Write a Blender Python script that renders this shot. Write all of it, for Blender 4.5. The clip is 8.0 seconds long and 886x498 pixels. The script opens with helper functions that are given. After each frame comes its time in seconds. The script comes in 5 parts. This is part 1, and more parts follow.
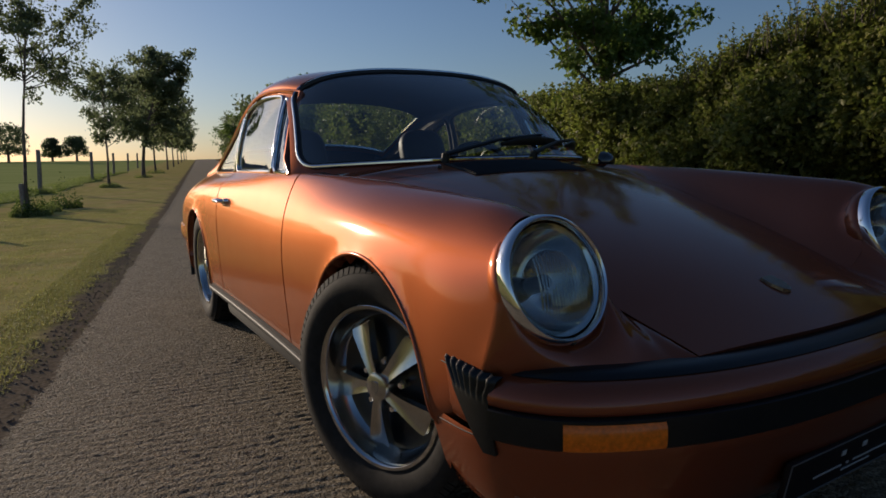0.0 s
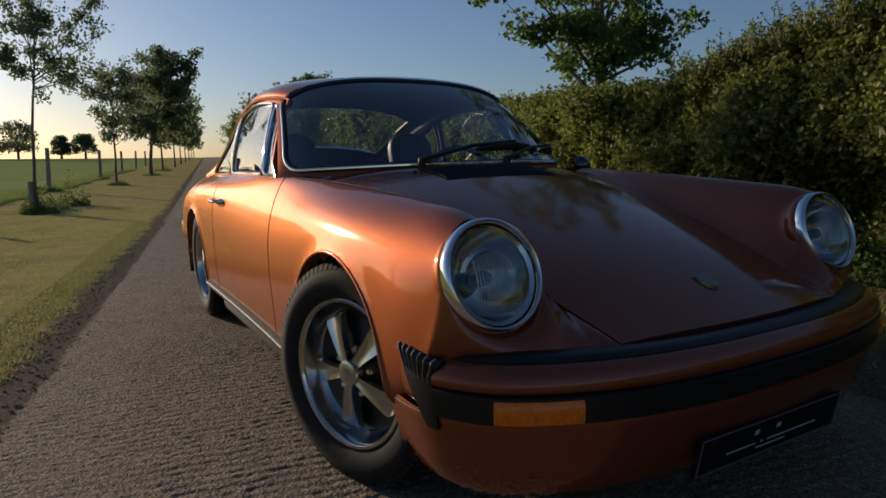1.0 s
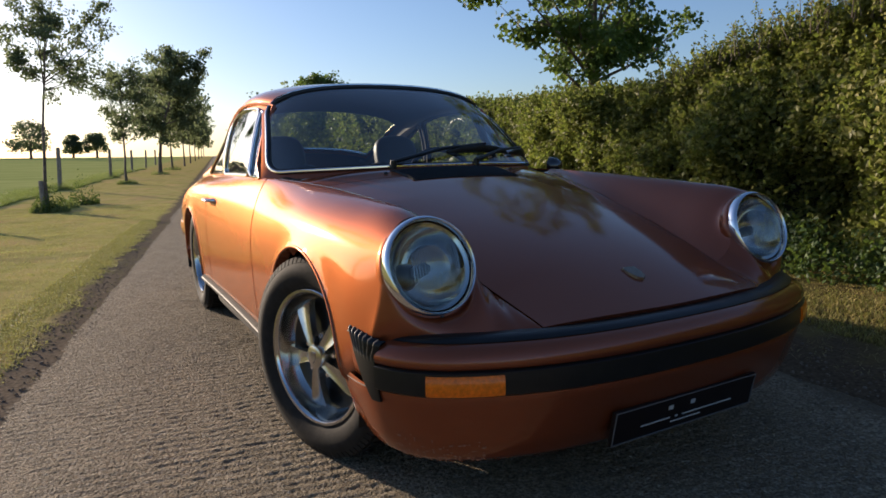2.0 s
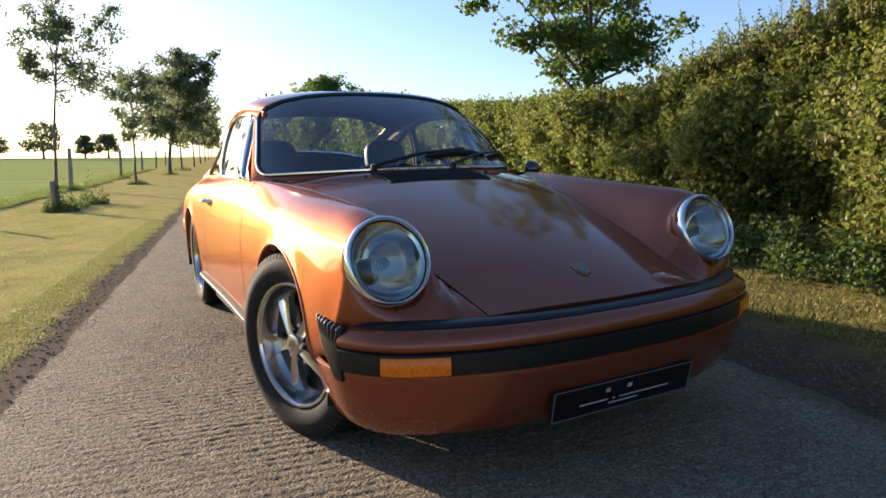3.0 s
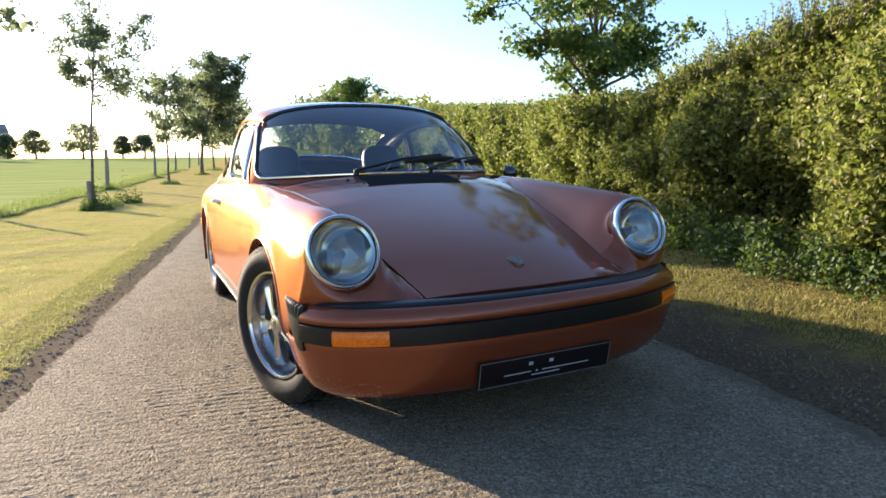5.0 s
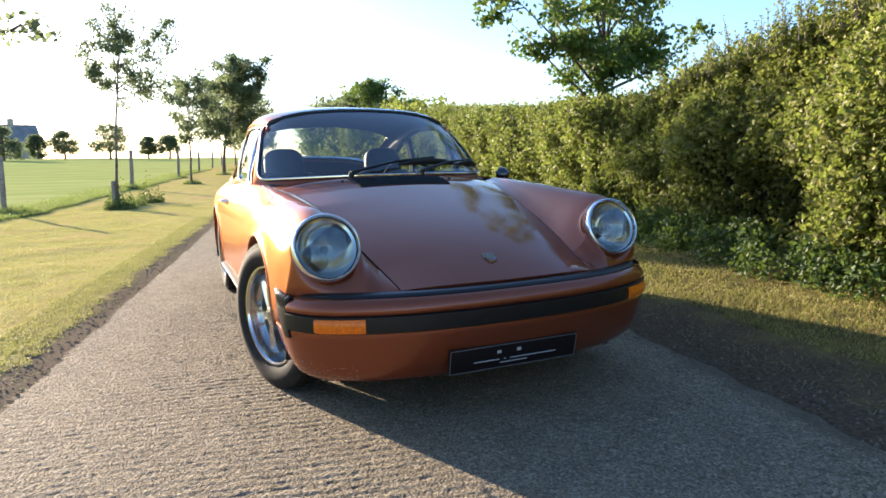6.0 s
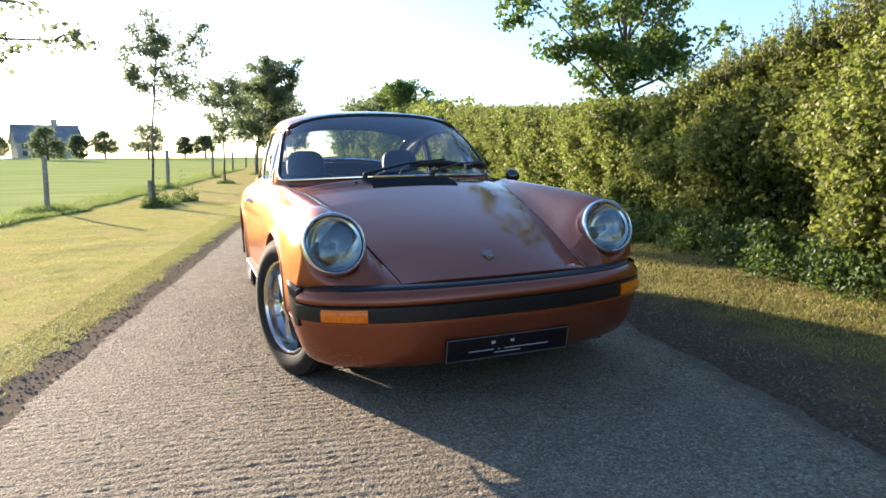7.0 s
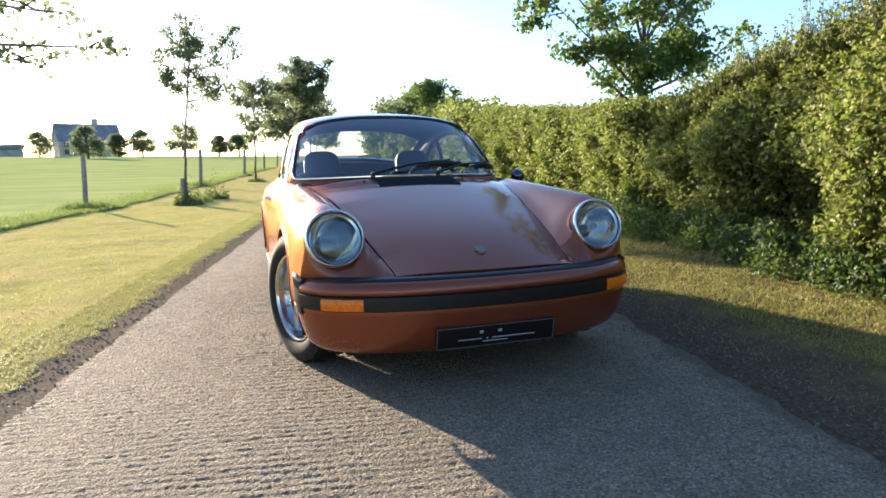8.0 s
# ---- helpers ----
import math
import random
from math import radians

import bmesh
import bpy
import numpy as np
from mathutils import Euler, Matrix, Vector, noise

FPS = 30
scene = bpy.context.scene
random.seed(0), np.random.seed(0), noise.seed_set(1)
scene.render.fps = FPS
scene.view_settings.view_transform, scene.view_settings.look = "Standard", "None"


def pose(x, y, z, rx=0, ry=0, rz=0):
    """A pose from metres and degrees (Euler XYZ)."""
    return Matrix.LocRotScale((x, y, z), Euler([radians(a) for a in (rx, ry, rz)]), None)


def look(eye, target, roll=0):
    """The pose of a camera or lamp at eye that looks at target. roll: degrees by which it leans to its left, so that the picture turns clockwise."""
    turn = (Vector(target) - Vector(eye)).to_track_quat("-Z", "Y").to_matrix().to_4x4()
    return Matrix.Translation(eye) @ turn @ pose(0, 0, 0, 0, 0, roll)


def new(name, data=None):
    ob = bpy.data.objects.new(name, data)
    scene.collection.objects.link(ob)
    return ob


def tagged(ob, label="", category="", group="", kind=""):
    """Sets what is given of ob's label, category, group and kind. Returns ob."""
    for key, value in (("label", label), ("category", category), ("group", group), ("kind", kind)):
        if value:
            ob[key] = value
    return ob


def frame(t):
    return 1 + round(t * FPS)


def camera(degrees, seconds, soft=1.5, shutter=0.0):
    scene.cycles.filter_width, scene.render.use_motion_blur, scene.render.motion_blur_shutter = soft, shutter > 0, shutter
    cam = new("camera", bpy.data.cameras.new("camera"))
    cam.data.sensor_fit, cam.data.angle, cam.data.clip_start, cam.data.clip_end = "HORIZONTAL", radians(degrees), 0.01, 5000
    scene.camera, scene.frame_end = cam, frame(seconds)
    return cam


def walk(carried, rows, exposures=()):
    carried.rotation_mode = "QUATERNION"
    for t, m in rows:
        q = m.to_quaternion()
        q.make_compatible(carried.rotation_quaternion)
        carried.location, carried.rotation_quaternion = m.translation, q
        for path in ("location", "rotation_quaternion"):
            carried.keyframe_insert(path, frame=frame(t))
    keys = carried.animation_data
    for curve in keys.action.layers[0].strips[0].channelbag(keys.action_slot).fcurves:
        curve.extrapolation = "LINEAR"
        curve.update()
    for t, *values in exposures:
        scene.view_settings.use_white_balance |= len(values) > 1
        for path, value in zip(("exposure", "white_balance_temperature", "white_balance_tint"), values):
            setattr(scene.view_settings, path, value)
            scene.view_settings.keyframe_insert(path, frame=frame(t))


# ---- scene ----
cam = camera(70.0, 8.0, soft=1.65)
PATH = [
    (0, (-1.314, -1.353, 0.838), (-0.305, 0.351, 0.563), -1.5),
    (0.5, (-1.309, -1.447, 0.849), (-0.31, 0.263, 0.573), -1.4),
    (1, (-1.295, -1.535, 0.857), (-0.304, 0.179, 0.578), -1.3),
    (1.5, (-1.273, -1.643, 0.862), (-0.295, 0.078, 0.579), -1.4),
    (3, (-1.218, -1.965, 0.879), (-0.276, -0.223, 0.598), -1.3),
    (3.5, (-1.207, -2.061, 0.879), (-0.281, -0.311, 0.598), -1.3),
    (4, (-1.189, -2.165, 0.884), (-0.284, -0.404, 0.604), -1.2),
    (4.5, (-1.171, -2.259, 0.892), (-0.288, -0.486, 0.612), -1.2),
    (6, (-1.078, -2.576, 0.906), (-0.277, -0.764, 0.63), -1.2),
    (6.5, (-1.056, -2.681, 0.911), (-0.298, -0.851, 0.634), -1.1),
    (7, (-1.038, -2.768, 0.915), (-0.325, -0.92, 0.641), -1.1),
    (7.5, (-1.003, -2.872, 0.914), (-0.336, -1.008, 0.632), -1.0),
    (8, (-0.962, -2.973, 0.921), (-0.337, -1.093, 0.645), -1.0),
]
EXPOSURES = [(0.0, -0.08, 5450, 18), (1.0, 0.0, 5450, 18), (1.7, 0.66, 5500, 19), (3.0, 1.66, 5600, 20), (4.5, 2.16, 5550, 18), (8.0, 2.32, 5350, 15)]
walk(cam, [(t, look(eye, target, roll)) for t, eye, target, roll in PATH], EXPOSURES)

# ---- light ----
SUN_AZ, SUN_EL = -23.0, 12.2          # degrees from +y, degrees above the horizon
world = bpy.data.worlds.new("world")
scene.world = world
world.use_nodes = True
wn = world.node_tree
sky = wn.nodes.new("ShaderNodeTexSky")
sky.sky_type = "NISHITA"
sky.sun_disc = False
sky.sun_elevation, sky.sun_rotation = radians(SUN_EL), radians(SUN_AZ)
sky.air_density, sky.dust_density, sky.ozone_density = 1.05, 0.8, 2.0
wn.nodes["Background"].inputs["Strength"].default_value = 0.073
wn.links.new(sky.outputs["Color"], wn.nodes["Background"].inputs["Color"])
sun_data = bpy.data.lights.new("sun", "SUN")
sun_data.energy, sun_data.angle, sun_data.color = 4.0, radians(0.6), (1.0, 0.765, 0.465)
sun = new("sun", sun_data)
to_sun = Vector((math.sin(radians(SUN_AZ)) * math.cos(radians(SUN_EL)), math.cos(radians(SUN_AZ)) * math.cos(radians(SUN_EL)), math.sin(radians(SUN_EL))))
sun.matrix_world = look(to_sun * 60, (0, 0, 0))

# ---- materials ----


class Nodes:
    """A node material under construction."""

    def __init__(self, name):
        self.mat = bpy.data.materials.new(name)
        self.mat.use_nodes = True
        self.t = self.mat.node_tree
        self.b = self.t.nodes["Principled BSDF"]
        self.out = self.t.nodes["Material Output"]
        self.co = self.t.nodes.new("ShaderNodeTexCoord").outputs["Object"]

    def add(self, kind, **sockets):
        n = self.t.nodes.new("ShaderNode" + kind)
        for key, value in sockets.items():
            self.put(n.inputs[key.replace("_", " ")], value)
        return n

    def put(self, socket, value):
        if isinstance(value, bpy.types.NodeSocket):
            self.t.links.new(value, socket)
        else:
            socket.default_value = value

    def noise(self, scale, detail=4.0, rough=0.55, stretch=None):
        co = self.co
        if stretch:
            m = self.add("Mapping", Vector=co)
            m.inputs["Scale"].default_value = stretch
            co = m.outputs[0]
        return self.add("TexNoise", Vector=co, Scale=scale, Detail=detail, Roughness=rough).outputs["Fac"]

    def ramp(self, fac, stops):
        n = self.add("ValToRGB", Fac=fac)
        el = n.color_ramp.elements
        el[0].position, el[0].color = stops[0][0], (*stops[0][1], 1)
        el[1].position, el[1].color = stops[-1][0], (*stops[-1][1], 1)
        for p, c in stops[1:-1]:
            el.new(p).color = (*c, 1)
        return n.outputs[0]

    def mix(self, fac, a, b, blend="MIX"):
        n = self.t.nodes.new("ShaderNodeMixRGB")
        n.blend_type = blend
        self.put(n.inputs[0], fac)
        self.put(n.inputs[1], a if isinstance(a, bpy.types.NodeSocket) else (*a, 1))
        self.put(n.inputs[2], b if isinstance(b, bpy.types.NodeSocket) else (*b, 1))
        return n.outputs[0]

    def math(self, op, a, b=0.0, c=0.0):
        n = self.t.nodes.new("ShaderNodeMath")
        n.operation = op
        for s, v in zip(n.inputs, (a, b, c)):
            self.put(s, v)
        return n.outputs[0]

    def bump(self, height, strength, distance, under=None):
        n = self.add("Bump", Height=height, Strength=strength, Distance=distance)
        if under is not None:
            self.put(n.inputs["Normal"], under)
        return n.outputs[0]

    def set(self, **sockets):
        for key, value in sockets.items():
            if isinstance(value, tuple) and len(value) == 3:
                value = (*value, 1)
            self.put(self.b.inputs[key.replace("_", " ")], value)
        return self


def simple(name, colour, rough=0.5, metal=0.0, grain=0.0, scale=30.0, coat=0.0, bump=0.0, spec=0.5):
    n = Nodes(name)
    c = (*colour, 1)
    if grain:
        lo, hi = [tuple(v * f for v in colour) for f in (1 - grain, 1 + grain)]
        c = n.ramp(n.noise(scale), [(0.3, lo), (0.7, hi)])
    n.set(Base_Color=c, Roughness=rough, Metallic=metal, Coat_Weight=coat, Specular_IOR_Level=spec)
    if bump:
        n.set(Normal=n.bump(n.noise(scale * 3), 0.4, bump))
    return n.mat


def paint_material():
    """Metal flakes in orange lacquer: bright towards the light, dark away from it, under a clear coat."""
    n = Nodes("copper_paint")
    flake = n.noise(900, 2.0)
    tone = n.noise(2.5, 2.0)
    c = n.mix(n.math("MULTIPLY", flake, 0.5), (0.235, 0.061, 0.022), (0.31, 0.084, 0.030))
    c = n.mix(n.math("MULTIPLY", tone, 0.12), c, (0.24, 0.052, 0.023))
    rough = n.math("MULTIPLY_ADD", n.noise(7.0), 0.06, 0.52)
    n.set(Base_Color=c, Metallic=0.85, Specular_IOR_Level=0.1, Specular_Tint=(1.0, 0.70, 0.48), Roughness=rough, Coat_Weight=1.0, Coat_IOR=1.46, Coat_Roughness=0.09, Normal=n.bump(flake, 0.05, 0.0006))
    return n.mat


def concrete_material():
    n = Nodes("ribbed_concrete")
    big, mid, fine = n.noise(0.7, 3.0), n.noise(6.0, 5.0), n.noise(120.0, 3.0)
    c = n.ramp(mid, [(0.25, (0.235, 0.190, 0.124)), (0.55, (0.345, 0.282, 0.182)), (0.8, (0.43, 0.36, 0.245))])
    c = n.mix(n.math("MULTIPLY", big, 0.45), c, (0.30, 0.245, 0.165))
    # exposed aggregate: every stone with a tone of its own, dark mortar between
    cells = n.add("TexVoronoi", Vector=n.co, Scale=105.0, Randomness=1.0)
    tone = n.add("SeparateColor", Color=cells.outputs["Color"]).outputs[0]
    c = n.mix(n.ramp(tone, [(0.0, (0.6, 0.6, 0.6)), (0.34, (0, 0, 0))]), c, (0.13, 0.105, 0.074))
    c = n.mix(n.ramp(tone, [(0.60, (0, 0, 0)), (1.0, (0.6, 0.6, 0.6))]), c, (0.54, 0.47, 0.36))
    c = n.mix(n.ramp(fine, [(0.35, (0.7, 0.7, 0.7)), (0.58, (0, 0, 0))]), c, (0.09, 0.075, 0.055))
    pits = n.noise(48.0, 4.0, 0.7)
    c = n.mix(n.ramp(pits, [(0.34, (0.65, 0.65, 0.65)), (0.47, (0, 0, 0))]), c, (0.10, 0.082, 0.060))
    blot = n.noise(9.0, 6.0, 0.7)
    c = n.mix(n.ramp(blot, [(0.27, (0.8, 0.8, 0.8)), (0.34, (0, 0, 0))]), c, (0.075, 0.06, 0.045))
    # soil trodden over both edges
    across = n.math("ABSOLUTE", n.math("ADD", n.add("SeparateXYZ", Vector=n.co).outputs[0], 0.325))
    dirt = n.math("ADD", across, n.math("MULTIPLY", n.noise(7.0, 6.0, 0.65), 0.34))
    c = n.mix(n.ramp(n.add("MapRange", Value=dirt, From_Min=1.50, From_Max=1.62).outputs[0], [(0, (0, 0, 0)), (1, (0.75, 0.75, 0.75))]), c, (0.13, 0.104, 0.070))
    lump = cells.outputs["Distance"]
    n.set(Base_Color=c, Roughness=0.85, Specular_IOR_Level=0.15, Normal=n.bump(n.noise(190.0, 3.0), 0.9, 0.006, n.bump(fine, 1.0, 0.009, n.bump(n.math("SUBTRACT", 1.0, lump), 0.9, 0.008))))
    return n.mat


def ground_material():
    n = Nodes("grass_and_soil")
    sep = n.add("SeparateXYZ", Vector=n.co)
    u = sep.outputs[0]
    patch, mid, fine = n.noise(0.5, 4.0), n.noise(3.5, 5.0), n.noise(60.0, 4.0)
    mown = n.ramp(mid, [(0.25, (0.31, 0.275, 0.08)), (0.5, (0.50, 0.415, 0.15)), (0.75, (0.60, 0.485, 0.22))])
    mown = n.mix(n.math("MULTIPLY", patch, 0.6), mown, (0.40, 0.375, 0.11))
    mown = n.mix(n.ramp(n.noise(1.3, 5.0), [(0.46, (0, 0, 0)), (0.66, (0.85, 0.85, 0.85))]), mown, (0.55, 0.40, 0.18))
    crop = n.ramp(n.noise(0.8, 5.0, stretch=(0.25, 1.0, 1.0)), [(0.3, (0.30, 0.35, 0.105)), (0.7, (0.46, 0.47, 0.17))])
    # right verge: shade is put into the turf's colour, over darker soil
    shaded_verge = n.add("MapRange", Value=u, From_Min=1.0, From_Max=1.15).outputs[0]
    mown = n.mix(n.math("MULTIPLY", shaded_verge, 0.95), mown, n.ramp(n.noise(4.0, 5.0), [(0.35, (0.060, 0.047, 0.022)), (0.65, (0.17, 0.135, 0.048))]))
    wob = n.math("MULTIPLY_ADD", mid, 0.9, -0.45)
    uu = n.math("ADD", u, wob)
    field = n.add("MapRange", Value=uu, From_Min=-6.0, From_Max=-5.0, To_Min=1.0, To_Max=0.0).outputs[0]
    c = n.mix(field, mown, crop)
    soil = n.mix(shaded_verge, n.ramp(fine, [(0.3, (0.13, 0.104, 0.070)), (0.7, (0.26, 0.212, 0.148))]), n.ramp(fine, [(0.3, (0.055, 0.040, 0.026)), (0.7, (0.130, 0.098, 0.064))]))
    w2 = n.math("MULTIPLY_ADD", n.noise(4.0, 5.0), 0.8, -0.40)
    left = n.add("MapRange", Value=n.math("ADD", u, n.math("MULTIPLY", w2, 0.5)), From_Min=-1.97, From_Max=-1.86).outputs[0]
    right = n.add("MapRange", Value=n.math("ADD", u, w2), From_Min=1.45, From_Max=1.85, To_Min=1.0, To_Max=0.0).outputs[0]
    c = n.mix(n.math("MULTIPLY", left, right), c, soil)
    n.set(Base_Color=c, Roughness=0.95, Specular_IOR_Level=0.0, Normal=n.bump(fine, 0.7, 0.005, n.bump(mid, 0.5, 0.010)))
    return n.mat


def leaf_material(name, dark, mid, light, translucency=0.35, gloss=0.45, shine_through=(0.24, 0.34, 0.05)):
    """Thin leaves: a diffuse and glossy face, and light that comes through."""
    n = Nodes(name)
    rnd = n.add("NewGeometry").outputs["Random Per Island"]
    c = n.ramp(rnd, [(0.0, dark), (0.5, mid), (1.0, light)])
    c = n.mix(n.math("MULTIPLY", n.noise(0.9, 3.0), 0.5), c, tuple(0.5 * (a + b) for a, b in zip(dark, mid)))
    n.set(Base_Color=c, Roughness=gloss, Specular_IOR_Level=0.4)
    tr = n.add("BsdfTranslucent", Color=n.mix(0.5, c, shine_through))
    m = n.add("MixShader", Fac=translucency)
    n.t.links.new(n.b.outputs[0], m.inputs[1])
    n.t.links.new(tr.outputs[0], m.inputs[2])
    n.t.links.new(m.outputs[0], n.out.inputs[0])
    return n.mat


def glass_material(name, tint, gloss=1.0, least=0.075):
    n = Nodes(name)
    clear = n.add("BsdfTransparent", Color=(*tint, 1))
    shine = n.add("BsdfGlossy", Roughness=0.0)
    shine.inputs["Color"].default_value = (gloss, gloss, gloss, 1)
    facing = n.add("LayerWeight", Blend=0.5).outputs["Facing"]
    m = n.add("MixShader", Fac=n.math("MULTIPLY_ADD", n.math("POWER", facing, 4.0), 0.85, least))
    n.t.links.new(clear.outputs[0], m.inputs[1])
    n.t.links.new(shine.outputs[0], m.inputs[2])
    n.t.links.new(m.outputs[0], n.out.inputs[0])
    return n.mat


PAINT = paint_material()
CONCRETE = concrete_material()
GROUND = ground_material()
CHROME = simple("chrome", (0.84, 0.84, 0.85), 0.035, 1.0)
POLISHED = simple("polished_alloy", (0.60, 0.58, 0.54), 0.21, 1.0, grain=0.08, scale=60)
BRIGHT = simple("bright_rim_alloy", (0.66, 0.645, 0.62), 0.10, 1.0, grain=0.06, scale=40)
DARK_ALLOY = simple("black_wheel_centre", (0.012, 0.012, 0.013), 0.4, 0.0, coat=0.3)
RUBBER = simple("tyre_rubber", (0.020, 0.018, 0.016), 0.8, 0.0, grain=0.3, scale=40, bump=0.001, spec=0.25)
TRIM = simple("black_rubber_trim", (0.009, 0.009, 0.009), 0.36, 0.0, grain=0.2, scale=50, spec=0.35)
BLACK = simple("matt_black", (0.008, 0.008, 0.008), 0.7)
VINYL = simple("dark_vinyl", (0.022, 0.020, 0.020), 0.5, grain=0.2, scale=80, bump=0.0008)
CARPET = simple("dark_carpet", (0.02, 0.018, 0.017), 0.95, grain=0.3, scale=150)
AMBER = simple("amber_lens", (0.78, 0.17, 0.001), 0.30, coat=0.3, grain=0.22, scale=110, spec=0.3)
PLATE = simple("black_plate", (0.008, 0.005, 0.006), 0.45, spec=0.25)
SILVER = simple("silver_border", (0.12, 0.12, 0.12), 0.6, 0.0)
MATTED = leaf_material("matted_grass", (0.14, 0.115, 0.030), (0.31, 0.255, 0.072), (0.52, 0.41, 0.15), translucency=0.35, gloss=0.65)
STRAW = leaf_material("dry_straw", (0.16, 0.12, 0.06), (0.28, 0.22, 0.11), (0.42, 0.34, 0.18), translucency=0.3, gloss=0.7)
WHITE = simple("white_print", (0.42, 0.42, 0.42), 0.5)
GOLD = simple("enamel_gold", (0.20, 0.15, 0.10), 0.25, 0.7, grain=0.7, scale=90)
GLASS = glass_material("window_glass", (0.80, 0.86, 0.86), 1.0, 0.12)
FLUTE = glass_material("fluted_glass", (0.62, 0.64, 0.62), 0.9, 0.25)
LENS = glass_material("headlight_glass", (0.90, 0.93, 0.92), 0.6)
BARK = simple("bark", (0.13, 0.105, 0.085), 0.9, grain=0.45, scale=14, bump=0.01)
POST = simple("weathered_post_wood", (0.27, 0.235, 0.195), 0.9, grain=0.35, scale=18, bump=0.006)
LIME = leaf_material("lime_leaves", (0.070, 0.090, 0.046), (0.112, 0.142, 0.072), (0.175, 0.205, 0.11), translucency=0.62, gloss=0.5, shine_through=(0.22, 0.27, 0.12))
MAPLE = leaf_material("maple_leaves", (0.04, 0.072, 0.014), (0.085, 0.14, 0.026), (0.12, 0.18, 0.036), translucency=0.4, gloss=0.55)
HEDGE = leaf_material("hedge_leaves", (0.055, 0.063, 0.013), (0.185, 0.190, 0.036), (0.40, 0.36, 0.098), translucency=0.45, gloss=0.5)
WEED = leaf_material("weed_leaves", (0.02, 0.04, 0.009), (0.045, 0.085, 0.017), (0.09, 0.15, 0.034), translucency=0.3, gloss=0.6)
BLADE = leaf_material("grass_blades", (0.32, 0.285, 0.08), (0.50, 0.42, 0.15), (0.64, 0.53, 0.27), translucency=0.4, gloss=0.6)
FIELDB = leaf_material("field_grass", (0.15, 0.175, 0.055), (0.25, 0.275, 0.090), (0.38, 0.385, 0.17), translucency=0.4, gloss=0.6)
# near-black colour that stands in for the shade between the hedge's leaves
HEDGE_SHADE = simple("hedge_gap_shade", (0.018, 0.016, 0.008), 0.95, grain=0.6, scale=9)
SLATE = simple("dark_slate", (0.20, 0.20, 0.21), 0.8, grain=0.3, scale=0.8)
STONE = simple("house_stone", (0.34, 0.31, 0.26), 0.9, grain=0.25, scale=0.7)
FAR_GLASS = simple("dark_pane", (0.03, 0.035, 0.04), 0.1)

# ---- mesh helpers ----


def mesh_object(name, verts, faces, mat, parent=None, smooth=True, label=""):
    me = bpy.data.meshes.new(name)
    me.from_pydata([tuple(v) for v in verts], [], [tuple(f) for f in faces])
    me.materials.append(mat)
    if smooth:
        me.polygons.foreach_set("use_smooth", [True] * len(me.polygons))
    me.update()
    ob = new(name, me)
    if parent is not None:
        ob.parent = parent
    if label:
        tagged(ob, label)
    return ob


def part(name, bm, mat, parent=None, label="", smooth=True, sharp=40):
    """One bmesh as one mesh object under a thing or a part."""
    bmesh.ops.recalc_face_normals(bm, faces=bm.faces)
    for f in bm.faces:
        f.smooth = smooth
    if smooth:
        lim = radians(sharp)
        for e in bm.edges:
            if len(e.link_faces) == 2 and e.calc_face_angle(0) > lim:
                e.smooth = False
    me = bpy.data.meshes.new(name)
    bm.to_mesh(me)
    bm.free()
    me.materials.append(mat)
    ob = new(name, me)
    if parent is not None:
        ob.parent = parent
    if label:
        tagged(ob, label)
    return ob


def thing(name, label, category, m=None, group="", kind=""):
    ob = new(name)
    if m is not None:
        ob.matrix_basis = m
    return tagged(ob, label, category, group, kind)


def tube(bm, pts, radii, seg=10, closed=False, caps=True, flat=1.0):
    """A tube along points; flat squeezes its second axis."""
    pts = [Vector(p) for p in pts]
    if not hasattr(radii, "__len__"):
        radii = [radii] * len(pts)
    rings, side = [], None
    n = len(pts)
    for i, p in enumerate(pts):
        a = pts[(i - 1) % n] if closed or i else p
        b = pts[(i + 1) % n] if closed or i < n - 1 else p
        d = (b - a).normalized()
        if side is None:
            side = d.cross(Vector((0, 0, 1)))
            side = side.normalized() if side.length > 0.05 else d.cross(Vector((1, 0, 0))).normalized()
        side = (side - d * side.dot(d)).normalized()
        up = d.cross(side)
        rings.append([bm.verts.new(p + (side * math.cos(2 * math.pi * k / seg) + up * flat * math.sin(2 * math.pi * k / seg)) * radii[i]) for k in range(seg)])
    for i in range(n if closed else n - 1):
        r, s = rings[i], rings[(i + 1) % n]
        for k in range(seg):
            bm.faces.new((r[k], r[(k + 1) % seg], s[(k + 1) % seg], s[k]))
    if caps and not closed:
        bm.faces.new(rings[0][::-1])
        bm.faces.new(rings[-1])
    return bm


def lathe(bm, profile, seg=48, m=None):
    """Turns (r, h) points round the x axis; h runs along -x."""
    m = m or Matrix()
    rings = []
    for r, h in profile:
        rings.append([bm.verts.new(m @ Vector((-h, r * math.sin(2 * math.pi * k / seg), r * math.cos(2 * math.pi * k / seg)))) for k in range(seg)] if r > 1e-6 else [bm.verts.new(m @ Vector((-h, 0, 0)))])
    for a, b in zip(rings, rings[1:]):
        for k in range(seg):
            q = [a[k % len(a)], a[(k + 1) % len(a)], b[(k + 1) % len(b)], b[k % len(b)]]
            q = list(dict.fromkeys(q))
            if len(q) > 2:
                bm.faces.new(q)
    return bm


